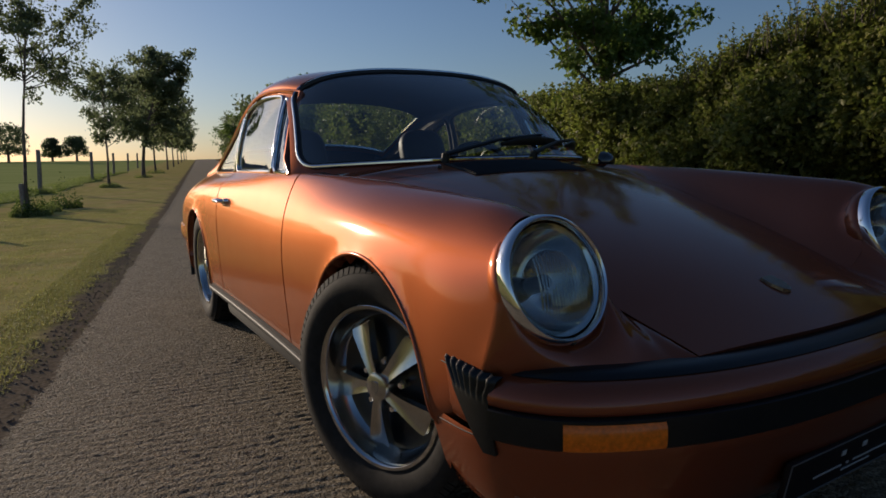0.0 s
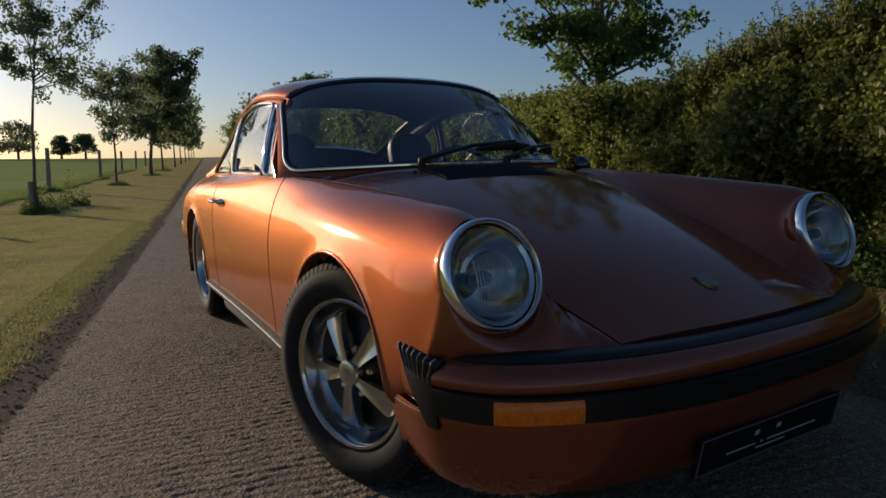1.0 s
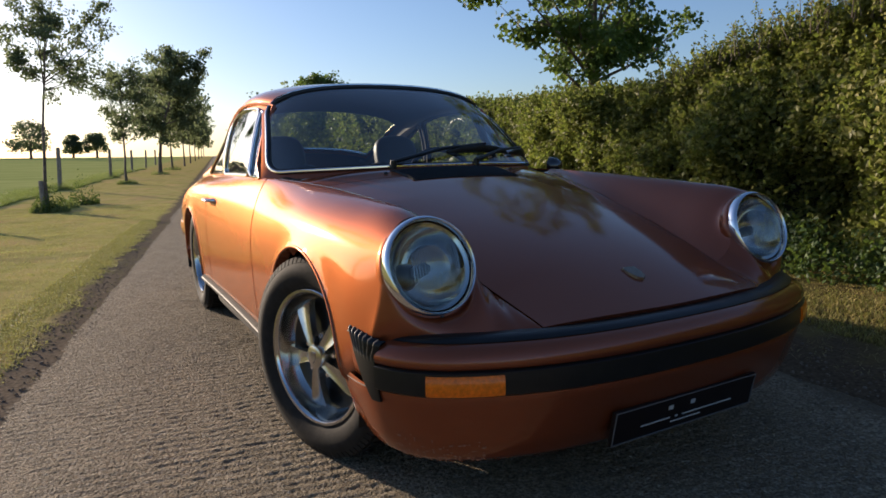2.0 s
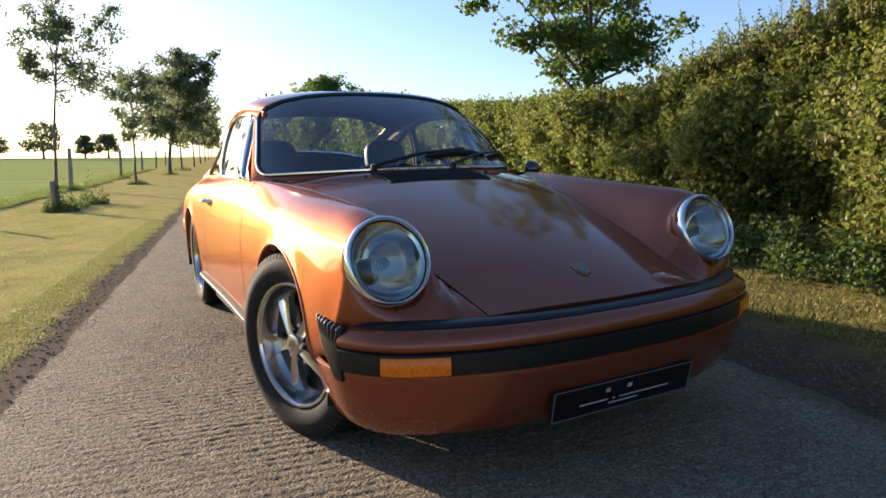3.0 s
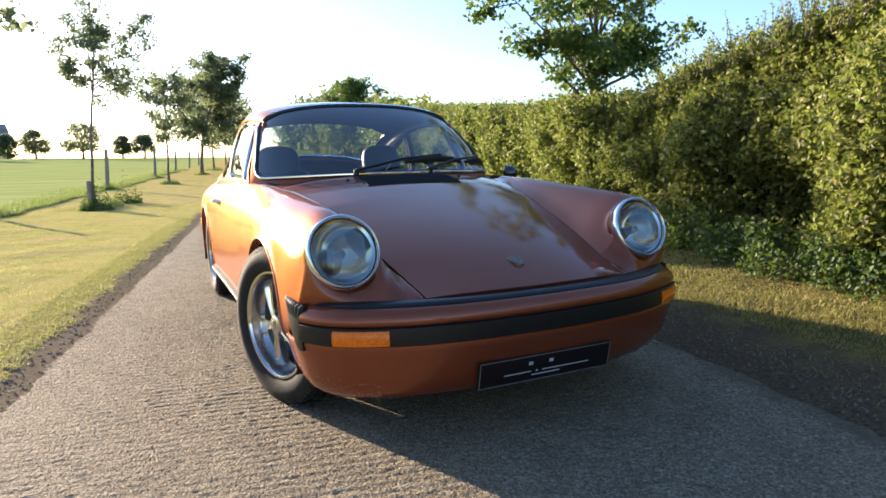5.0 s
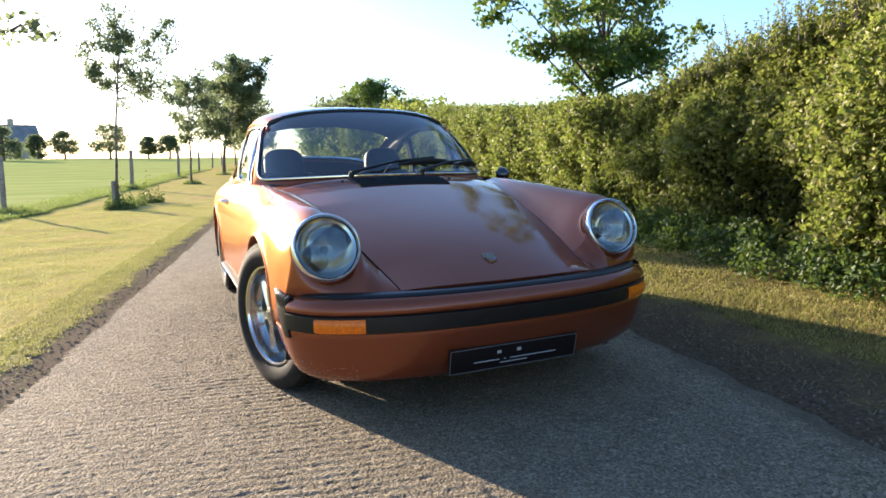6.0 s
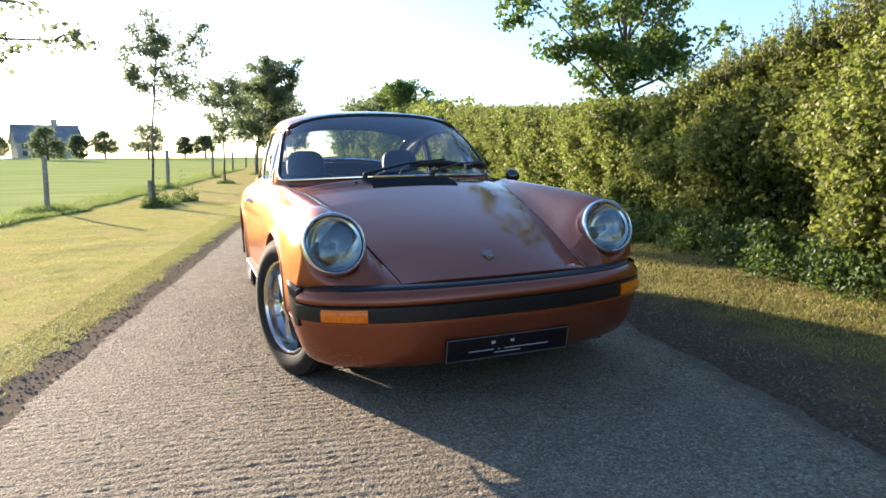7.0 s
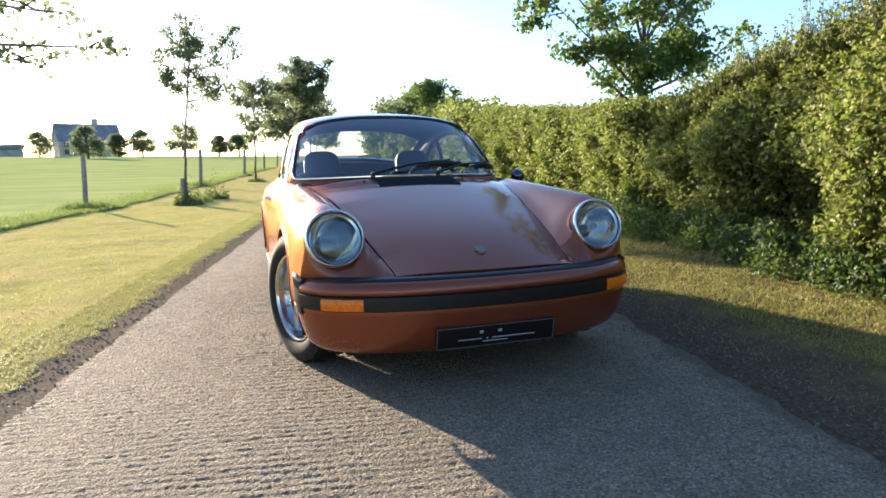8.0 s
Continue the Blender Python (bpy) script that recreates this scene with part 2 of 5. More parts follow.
def box(bm, x0, x1, y0, y1, z0, z1, bevel=0.0, m=None):
    made = bmesh.ops.create_cube(bm, size=1.0, matrix=Matrix.LocRotScale(((x0 + x1) / 2, (y0 + y1) / 2, (z0 + z1) / 2), None, (x1 - x0, y1 - y0, z1 - z0)))["verts"]
    if bevel:
        edges = list({e for v in made for e in v.link_edges})
        made = list({v for f in bmesh.ops.bevel(bm, geom=edges, offset=bevel, segments=2, affect="EDGES", profile=0.6)["faces"] for v in f.verts} | {v for v in made if v.is_valid})
    if m is not None:
        bmesh.ops.transform(bm, matrix=m, verts=[v for v in made if v.is_valid])
    return bm


def spline(pts, count):
    """A smooth curve through points (rows of an array), resampled evenly in its index."""
    p = np.array(pts, float)
    return basis(len(p), np.linspace(0, len(p) - 1, count)) @ p


def basis(n, where):
    """Rows of weights of the natural cubic spline through n values, at the places where (0 to n - 1)."""
    a = np.zeros((n, n))
    b = np.zeros((n, n))
    a[0, 0] = a[-1, -1] = 1
    for i in range(1, n - 1):
        a[i, i - 1:i + 2] = 1, 4, 1
        b[i, i - 1:i + 2] = 6, -12, 6
    curv = np.linalg.solve(a, b)
    rows = []
    for t in where:
        i = min(int(t), n - 2)
        s = t - i
        w = np.zeros(n)
        w[i] += 1 - s
        w[i + 1] += s
        rows.append(w + ((1 - s) ** 3 - (1 - s)) / 6 * curv[i] + (s ** 3 - s) / 6 * curv[i + 1])
    return np.array(rows)


CURVES = {}


def keyed(keys, ys):
    """Values along y from short rows (y, a, b): smooth between the keys."""
    if id(keys) not in CURVES:
        k = np.array(keys, float)
        CURVES[id(keys)] = basis(len(k), np.linspace(0, len(k) - 1, 400)) @ k
    c = CURVES[id(keys)]
    return np.stack([np.interp(ys, c[:, 0], c[:, i]) for i in range(1, c.shape[1])], -1)


def grid_faces(rows, cols):
    return [(i * cols + j, (i + 1) * cols + j, (i + 1) * cols + j + 1, i * cols + j + 1) for i in range(rows - 1) for j in range(cols - 1)]


def sheet(bm, net, drop=None):
    """A grid of points as quads; drop(i, j) leaves a quad out."""
    rows, cols = net.shape[:2]
    vs = [[bm.verts.new(net[i, j]) for j in range(cols)] for i in range(rows)]
    for i in range(rows - 1):
        for j in range(cols - 1):
            if drop is None or not drop(i, j):
                bm.faces.new((vs[i][j], vs[i + 1][j], vs[i + 1][j + 1], vs[i][j + 1]))
    return vs


def fold(bm, depth, middle=(0, 0.45), from_y=-9.0):
    """Turns the open edges of a panel inwards, as pressed steel is folded. middle: x and z of the line inside the body."""
    bm.normal_update()
    rim = [e for e in bm.edges if e.is_boundary and min(v.co.y for v in e.verts) > from_y]
    inward = {}
    for e in rim:
        for v in e.verts:
            out = Vector((v.co.x - middle[0], 0, v.co.z - middle[1]))
            inward[v] = -v.normal if v.normal.dot(out) > 0 else v.normal.copy()
    made = [g for g in bmesh.ops.extrude_edge_only(bm, edges=rim)["geom"] if isinstance(g, bmesh.types.BMVert)]
    for v in made:
        for e in v.link_edges:
            o = e.other_vert(v)
            if o in inward:
                v.co = o.co + inward[o] * depth
                break
    return bm


def both(net, side):
    """The net of one flank on the side -1 or 1."""
    out = net.copy()
    out[..., 0] *= side
    return out

# ---- the car: x across, y to the rear from the front axle, z up ----
car = thing("car", "copper-orange metallic classic two-door sports coupe parked on the concrete lane", "car")

# long lines of the flank, rows of (y, x, z)
LINE_VALLEY = [(-0.50, 0.405, 0.535), (-0.38, 0.425, 0.578), (-0.15, 0.455, 0.650), (0.1, 0.485, 0.722), (0.4, 0.540, 0.790), (0.75, 0.59, 0.800), (3.3, 0.46, 0.59)]
LINE_INNER = [(-0.38, 0.475, 0.640), (-0.15, 0.502, 0.698), (0.1, 0.530, 0.752), (0.4, 0.578, 0.798), (0.75, 0.625, 0.806), (2.4, 0.56, 0.81), (3.3, 0.48, 0.60)]
LINE_TOP = [(-0.38, 0.580, 0.750), (-0.15, 0.586, 0.772), (0.1, 0.598, 0.790), (0.4, 0.628, 0.804), (0.75, 0.656, 0.807), (1.2, 0.642, 0.806), (1.7, 0.620, 0.806), (2.27, 0.61, 0.80), (2.75, 0.60, 0.765), (3.1, 0.55, 0.69), (3.3, 0.50, 0.60)]
LINE_SHOULDER = [(-0.38, 0.681, 0.708), (-0.15, 0.696, 0.727), (0.1, 0.708, 0.737), (0.4, 0.693, 0.740), (0.75, 0.684, 0.742), (1.2, 0.684, 0.742), (1.7, 0.690, 0.745), (2.27, 0.697, 0.735), (2.75, 0.680, 0.69), (3.1, 0.635, 0.62), (3.3, 0.575, 0.555)]
LINE_WIDE = [(-0.38, 0.727, 0.60), (-0.15, 0.745, 0.615), (0.1, 0.752, 0.615), (0.4, 0.740, 0.60), (0.75, 0.724, 0.58), (1.2, 0.722, 0.57), (1.7, 0.722, 0.57), (2.27, 0.728, 0.58), (2.75, 0.712, 0.56), (3.1, 0.67, 0.52), (3.3, 0.61, 0.50)]
LINE_LOW = [(-0.38, 0.743, 0.46), (-0.15, 0.753, 0.42), (0.1, 0.754, 0.39), (0.4, 0.740, 0.36), (0.75, 0.724, 0.34), (1.2, 0.721, 0.34), (1.7, 0.721, 0.34), (2.27, 0.726, 0.36), (2.75, 0.708, 0.40), (3.1, 0.66, 0.42), (3.3, 0.60, 0.42)]
LINE_SILL = [(-0.38, 0.732, 0.36), (-0.15, 0.738, 0.28), (0.1, 0.735, 0.24), (0.4, 0.715, 0.215), (1.2, 0.697, 0.205), (1.7, 0.697, 0.205), (2.27, 0.705, 0.22), (2.75, 0.69, 0.27), (3.1, 0.64, 0.30), (3.3, 0.58, 0.32)]
LINE_UNDER = [(-0.38, 0.66, 0.34), (0.1, 0.64, 0.20), (1.2, 0.60, 0.18), (2.27, 0.61, 0.20), (3.3, 0.50, 0.30)]
STATIONS = [-0.38, -0.27, -0.15, -0.02, 0.1, 0.25, 0.4, 0.57, 0.75, 1.0, 1.25, 1.5, 1.75, 2.0, 2.27, 2.5, 2.75, 2.95, 3.12, 3.28]

# the headlight's ring
LAMP_AT, LAMP_R = Vector((0.588, -0.500, 0.624)), 0.115
LAMP_AXIS = Vector((-0.04, -0.93, 0.33)).normalized()
LAMP_SIDE = (Vector((1, 0, 0)) - LAMP_AXIS * LAMP_AXIS.x).normalized()
LAMP_UP = LAMP_SIDE.cross(LAMP_AXIS) * -1
if LAMP_UP.z < 0:
    LAMP_UP = -LAMP_UP


def on_ring(degrees_round, r=LAMP_R, out=0.0):
    """A point of the headlight ring; 0 is the top, 90 the outer side."""
    a = radians(degrees_round)
    return LAMP_AT + (LAMP_SIDE * math.sin(a) + LAMP_UP * math.cos(a)) * r + LAMP_AXIS * out


def flank_net():
    lines = [LINE_VALLEY, LINE_INNER, LINE_TOP, LINE_SHOULDER, LINE_WIDE, LINE_LOW, LINE_SILL, LINE_UNDER]
    ys = np.array(STATIONS)
    net = np.zeros((len(ys) + 1, len(lines), 3))
    for j, line in enumerate(lines):
        net[1:, j, 1] = ys
        net[1:, j, [0, 2]] = keyed(line, ys)
    nose = [Vector((0.405, -0.50, 0.535)), on_ring(-100), on_ring(-5), on_ring(52), on_ring(98), Vector((0.716, -0.500, 0.535)), Vector((0.724, -0.482, 0.465)), Vector((0.70, -0.455, 0.40))]
    net[0] = np.array([tuple(p) for p in nose])
    for _ in range(3):
        soft = net.copy()
        soft[2:-1] = net[2:-1] * 0.5 + net[1:-2] * 0.25 + net[3:] * 0.25
        soft[..., 1] = net[..., 1]
        net = soft
    return net


CTRL = flank_net()
ROW_OF = np.array([-0.5] + STATIONS)
COLS = 56


def flank_rows(places):
    """The flank's points at places along y, fine across."""
    where = np.interp(places, ROW_OF, np.arange(len(ROW_OF)))
    a = basis(CTRL.shape[0], where)
    b = basis(CTRL.shape[1], np.linspace(0, CTRL.shape[1] - 1, COLS))
    return np.einsum("ri,ijk,cj->rck", a, CTRL, b)


def flank_x(y, z, low=20):
    """How far out the flank is at y and z, below the shoulder."""
    row = flank_rows([y])[0][low:]
    order = np.argsort(row[:, 2])
    return float(np.interp(z, row[order, 2], row[order, 0]))


ARCHES = [(-0.004, 0.291, 0.338), (2.271, 0.300, 0.318)]


FINE_Y = np.linspace(-0.5, 3.28, 1600)
FINE = flank_rows(FINE_Y)


def round_the_lamp(net):
    """The wing swells over the headlight's bucket and meets its ring all round."""
    p = net - np.array(LAMP_AT)
    along = p @ np.array(LAMP_AXIS)
    flat = p - along[..., None] * np.array(LAMP_AXIS)
    r = np.linalg.norm(flat, axis=-1)
    want = 0.1165 * (1 + 0.9 * np.clip(along, -0.22, 0.0))
    cols = np.arange(net.shape[1])
    weight = np.clip((cols - 2) / 5, 0, 1) * np.clip((34 - cols) / 6, 0, 1) * np.clip((along + 0.24) / 0.12, 0, 1)
    grow = np.maximum(want - r, 0) * weight
    return net + flat / np.maximum(r, 0.02)[..., None] * grow[..., None]


FINE = round_the_lamp(FINE)
DOOR_Z = flank_rows([0.69])[0][:, 2]


def slant(c):
    """The door's shut lines lean forward towards the sill."""
    return 0.12 * max(0.79 - DOOR_Z[c], 0)


def panel(name, y0, y1, side, label, c0=0, c1=COLS - 1, step=0.016, parent=car, open_top=None):
    """A pressed panel of the flank, with its wheel arches cut out and lipped and its edges folded."""
    rows = int((y1 - y0) / step) + 2
    net = np.zeros((rows, COLS, 3))
    for c in range(COLS):
        lo = y0 - slant(c) if y0 > 0 else y0
        hi = y1 - slant(c) if y1 < 3 else y1
        for k in range(3):
            net[:, c, k] = np.interp(np.linspace(lo, hi, rows), FINE_Y, FINE[:, c, k])
    net = both(net, side)[:, c0:c1 + 1]
    bm = bmesh.new()
    first = int(COLS * 0.36) - c0

    def inside(p):
        return any(math.hypot(p[1] - cy, p[2] - cz) < r for cy, cz, r in ARCHES)

    gone = set()
    for i in range(net.shape[0] - 1):
        for j in range(net.shape[1] - 1):
            q = [net[i, j], net[i + 1, j], net[i, j + 1], net[i + 1, j + 1]]
            if j >= first and all(inside(p) for p in q):
                gone.add((i, j))
            elif open_top and open_top(np.mean(q, axis=0), j + c0):
                gone.add((i, j))
    vs = sheet(bm, net, lambda i, j: (i, j) in gone)
    for i in range(net.shape[0]):
        for j in range(max(first, 0), net.shape[1]):
            p = vs[i][j]
            for cy, cz, r in ARCHES:
                d = math.hypot(p.co.y - cy, p.co.z - cz)
                if d < r and p.link_faces:
                    p.co.y, p.co.z = cy + (p.co.y - cy) * r / d, cz + (p.co.z - cz) * r / d
                    d = r
                if r <= d < r + 0.05:
                    p.co.x += side * 0.006 * (1 - (d - r) / 0.05) ** 2
    bmesh.ops.delete(bm, geom=[v for v in bm.verts if not v.link_faces], context="VERTS")
    fold(bm, 0.03, (side * 0.6, 0.3), from_y=-0.36)
    for cy, cz, r in ARCHES:
        if y0 - 0.2 < cy < y1 + 0.2:
            lip = []
            for a in np.linspace(-14, 194, 60):
                y, z = cy + (r + 0.001) * math.cos(radians(a)), cz + (r + 0.001) * math.sin(radians(a))
                lip.append((side * (flank_x(y, z) + 0.004), y, z))
            tube(bm, lip, 0.0055, 8)
    return part(name, bm, PAINT, parent, label)


DOOR_Y0, DOOR_Y1 = 0.692, 1.73
GAP = 0.0060
WINGS = {}
top_col = round(COLS * 2 / 7)
for side in (-1, 1):
    WINGS[side] = panel("front_wing", -0.5, DOOR_Y0 - GAP, side, "", open_top=lambda p, j: p[1] > 0.56 and j < top_col - 3)
    panel("door", DOOR_Y0 + GAP, DOOR_Y1 - GAP, side, "", c0=top_col - 2, c1=round(COLS * 5.5 / 7))
    panel("sill", DOOR_Y0 - GAP, DOOR_Y1 + GAP, side, "", c0=round(COLS * 5.5 / 7) + 1)
    panel("rear_quarter", DOOR_Y1 + GAP, 3.28, side, "", open_top=lambda p, j: p[1] < 2.25 and j < top_col - 3)

# bonnet: crowned, with a curved front edge
CENTRE_Z = [(-0.70, 0.490, 0.0), (-0.62, 0.526, 0.0), (-0.45, 0.595, 0.0), (-0.2, 0.675, 0.0), (0.1, 0.755, 0.0), (0.3, 0.805, 0.0), (0.5, 0.845, 0.0)]
EDGE_XZ = [(-0.70, 0.380, 0.472), (-0.655, 0.383, 0.486), (-0.62, 0.385, 0.497), (-0.56, 0.393, 0.516), (-0.49, 0.402, 0.539)]


def edge_at(y):
    """The bonnet's shut line: along the wing, and before the wing along the nose panel."""
    if y < -0.5:
        return keyed(EDGE_XZ, [y])[0]
    return float(np.interp(y, FINE_Y, FINE[:, 0, 0])) - 0.003, float(np.interp(y, FINE_Y, FINE[:, 0, 2])) + 0.001


def bonnet_point(f, y_front, y_rear, t):
    """f: 0 at the centre, 1 at the shut line; t: 0 at the front, 1 at the rear."""
    y = y_front + (y_rear - y_front) * t
    zc = keyed(CENTRE_Z, [y])[0, 0]
    xe, ze = edge_at(y)
    return (xe * f, y, ze + (zc - ze) * (1 - abs(f) ** 2.3))


def crown_sheet(name, front, rear, rows, label="", span=1.0, lift=0.0, mat=None, parent=car):
    """A sheet of the bonnet's surface between two edges, each a function of f that gives y."""
    net = np.zeros((rows, 41, 3))
    for j in range(41):
        f = (-1 + j / 20) * span
        for i in range(rows):
            net[i, j] = bonnet_point(f, front(f), rear(f), i / (rows - 1))
    net[..., 2] += lift
    bm = bmesh.new()
    sheet(bm, net)
    fold(bm, 0.018, (0, 0.2))
    return part(name, bm, mat or PAINT, parent, label)


BONNET_END = 0.33
crown_sheet("bonnet", lambda f: -0.690 + 0.036 * abs(f) ** 2, lambda f: BONNET_END + 0.06 * f * f, 60, span=0.995)
crown_sheet("cowl", lambda f: BONNET_END + 0.005 + 0.06 * f * f, lambda f: 0.47 + 0.17 * abs(f) ** 2.5, 16, span=1.0)

# nose panels below and beside the headlights
for side in (-1, 1):
    upper = [on_ring(98), on_ring(130), on_ring(160), on_ring(190), on_ring(225), on_ring(-100), *[Vector(FINE[0, c]) for c in (6, 4, 2, 0)], Vector((0.396, -0.56, 0.515)), Vector((0.388, -0.62, 0.496)), Vector((0.386, -0.655, 0.485))]
    lower = [Vector((x, y, z)) for x, y, z in ((0.723, -0.483, 0.470), (0.692, -0.515, 0.472), (0.650, -0.543, 0.472), (0.605, -0.567, 0.470), (0.560, -0.590, 0.472), (0.515, -0.610, 0.474), (0.490, -0.620, 0.475), (0.470, -0.628, 0.475), (0.450, -0.636, 0.476), (0.430, -0.645, 0.476), (0.415, -0.650, 0.477), (0.395, -0.658, 0.477), (0.386, -0.663, 0.477))]
    a, b = spline([tuple(p) for p in upper], 60), spline([tuple(p) for p in lower], 60)
    net = np.zeros((17, 60, 3))
    for i in range(17):
        s = i / 16
        net[i] = a * (1 - s) + b * s
        bulge = math.sin(math.pi * s) * np.linspace(0.016, 0.004, 60)
        net[i, :, 1] -= bulge
        net[i, :, 2] += bulge * 0.4
    edge = FINE[0, 31:48]
    for i in range(17):
        net[i] += (edge[i] - net[i, 0]) * np.exp(-np.arange(60) / 7.0)[:, None]
    # the nose is pressed in one with the wing
    wing = WINGS[side]
    bm = bmesh.new()
    bm.from_mesh(wing.data)
    sheet(bm, both(net[:17], side))
    bmesh.ops.remove_doubles(bm, verts=[v for v in bm.verts if v.is_boundary], dist=0.0008)
    bmesh.ops.recalc_face_normals(bm, faces=bm.faces)
    for e in bm.edges:
        e.smooth = not (len(e.link_faces) == 2 and e.calc_face_angle(0) > radians(55))
    for f in bm.faces:
        f.smooth = True
    bm.to_mesh(wing.data)
    bm.free()

# ---- cabin ----
SPINE = [(0.985, 1.205, 0.0), (1.2, 1.236, 0.0), (1.5, 1.244, 0.0), (1.8, 1.202, 0.0), (2.1, 1.10, 0.0), (2.5, 0.925, 0.0), (2.9, 0.80, 0.0), (3.15, 0.71, 0.0), (3.28, 0.62, 0.0)]
RAIL = [(0.985, 0.515, 1.105), (1.2, 0.546, 1.132), (1.5, 0.545, 1.130), (1.8, 0.533, 1.075), (2.1, 0.525, 0.975), (2.5, 0.53, 0.845), (2.9, 0.54, 0.755), (3.15, 0.53, 0.675), (3.28, 0.50, 0.60)]


def roof_point(y, f):
    zc = keyed(SPINE, [y])[0, 0]
    xe, ze = keyed(RAIL, [y])[0]
    a = abs(f) * math.pi / 2
    return (math.copysign(xe * math.sin(a) ** 0.92, f), y, ze + (zc - ze) * max(math.cos(a), 0) ** 0.85)


def roof_net(y0, y1, rows, span=1.0, cols=49, lift=0.0):
    net = np.zeros((rows, cols, 3))
    for j in range(cols):
        f = (-1 + 2 * j / (cols - 1)) * span
        start = y0 + (0.055 * abs(f) ** 2.5 if y0 < 1.0 else 0.0)
        for i in range(rows):
            net[i, j] = roof_point(start + (y1 - start) * i / (rows - 1), f)
    net[..., 2] += lift
    return net


REAR_Y0, REAR_Y1, REAR_SPAN = 1.90, 2.44, 0.76
roof = roof_net(0.985, 2.5, 90)
bm = bmesh.new()
sheet(bm, roof, lambda i, j: REAR_Y0 < roof[i, j, 1] + 0.008 < REAR_Y1 and abs(-1 + (j + 0.5) / 24) < REAR_SPAN)
part("roof", bm, PAINT, car)
bm = bmesh.new()
sheet(bm, roof_net(2.503, 3.28, 40, 0.97))
fold(bm, 0.02, (0, 0.3))
part("engine_lid", bm, PAINT, car)
bm = bmesh.new()
sheet(bm, roof_net(REAR_Y0 - 0.01, REAR_Y1 + 0.01, 24, REAR_SPAN + 0.01, lift=0.004))
rear_glass = part("rear_window", bm, GLASS, car)
rear_glass.visible_shadow = False
loop = [roof_point(REAR_Y0, f) for f in np.linspace(-REAR_SPAN, REAR_SPAN, 24)] + [roof_point(y, REAR_SPAN) for y in np.linspace(REAR_Y0, REAR_Y1, 12)][1:-1]
loop += [roof_point(REAR_Y1, f) for f in np.linspace(REAR_SPAN, -REAR_SPAN, 24)] + [roof_point(y, -REAR_SPAN) for y in np.linspace(REAR_Y1, REAR_Y0, 12)][1:-1]
part("window_frame", tube(bmesh.new(), [(x, y, z + 0.004) for x, y, z in loop], 0.010, 8, closed=True), CHROME, rear_glass)

# windscreen
WS_LOW = [(0.0, 0.465, 0.838), (0.22, 0.485, 0.838), (0.42, 0.555, 0.833), (0.55, 0.640, 0.828), (0.632, 0.745, 0.822)]
WS_TOP = [(0.0, 0.985, 1.203), (0.20, 0.990, 1.198), (0.36, 1.002, 1.180), (0.47, 1.020, 1.148), (0.545, 1.045, 1.100)]
ws_low, ws_top = [spline([(-x, y, z) for x, y, z in row[:0:-1]] + row, 119)[59:] for row in (WS_LOW, WS_TOP)]


def screen_point(a, b, out=0.0):
    """a: -1 to 1 across, b: 0 at the foot, 1 at the top."""
    k = abs(a) * 59
    lo = np.array([np.interp(k, range(60), ws_low[:, i]) for i in range(3)])
    hi = np.array([np.interp(k, range(60), ws_top[:, i]) for i in range(3)])
    if k > 59:
        lo = lo + (ws_low[-1] - ws_low[-2]) * (k - 59)
        hi = hi + (ws_top[-1] - ws_top[-2]) * (k - 59)
    p = lo + (hi - lo) * b
    bow = 0.022 * 4 * b * (1 - b) + out
    p[1] -= bow * 0.55
    p[2] += bow * 0.8
    p[0] *= math.copysign(1, a)
    return p


def rounded(poly, radius, count):
    """A closed outline with round corners, evenly spaced."""
    pts = []
    n = len(poly)
    for k in range(n):
        p, a, b = [np.array(poly[i], float) for i in (k, k - 1, (k + 1) % n)]
        da, db = a - p, b - p
        la, lb = np.linalg.norm(da), np.linalg.norm(db)
        r = min(radius, la * 0.45, lb * 0.45)
        p0, p1 = p + da / la * r, p + db / lb * r
        for q in np.linspace(0, 1, 9):
            pts.append(p0 * (1 - q) ** 2 + p * 2 * q * (1 - q) + p1 * q * q)
    pts = np.array(pts + pts[:1])
    length = np.concatenate([[0], np.cumsum(np.linalg.norm(np.diff(pts, axis=0), axis=1))])
    s = np.linspace(0, length[-1], count, endpoint=False)
    return np.stack([np.interp(s, length, pts[:, i]) for i in range(2)], -1)


SCREEN_EDGE = rounded([(-0.60, -0.22), (0.60, -0.22), (0.60, 0.22), (-0.60, 0.22)], 0.085, 200) / (0.60, 0.44) + (0, 0.5)


windscreen = None
bm = bmesh.new()
ring_n = len(SCREEN_EDGE)
inner = [tuple(p) for p in SCREEN_EDGE]
levels = [1.0, 0.9, 0.75, 0.55, 0.35, 0.15]
rings = [[bm.verts.new(screen_point(a * g, 0.5 + (b - 0.5) * g)) for a, b in inner] for g in levels]
mid = bm.verts.new(screen_point(1e-6, 0.5))
for r, s in zip(rings, rings[1:]):
    for k in range(ring_n):
        bm.faces.new((r[k], r[(k + 1) % ring_n], s[(k + 1) % ring_n], s[k]))
for k in range(ring_n):
    bm.faces.new((rings[-1][k], rings[-1][(k + 1) % ring_n], mid))
windscreen = part("windscreen", bm, GLASS, car)
windscreen.visible_shadow = False
part("rubber_seal", tube(bmesh.new(), [screen_point(a * 0.978, 0.5 + (b - 0.5) * 0.972) for a, b in inner], 0.010, 8, closed=True), TRIM, windscreen)
part("chrome_frame", tube(bmesh.new(), [screen_point(a, b, 0.006) for a, b in inner], 0.0066, 8, closed=True), CHROME, windscreen)
bm = bmesh.new()
rings = []
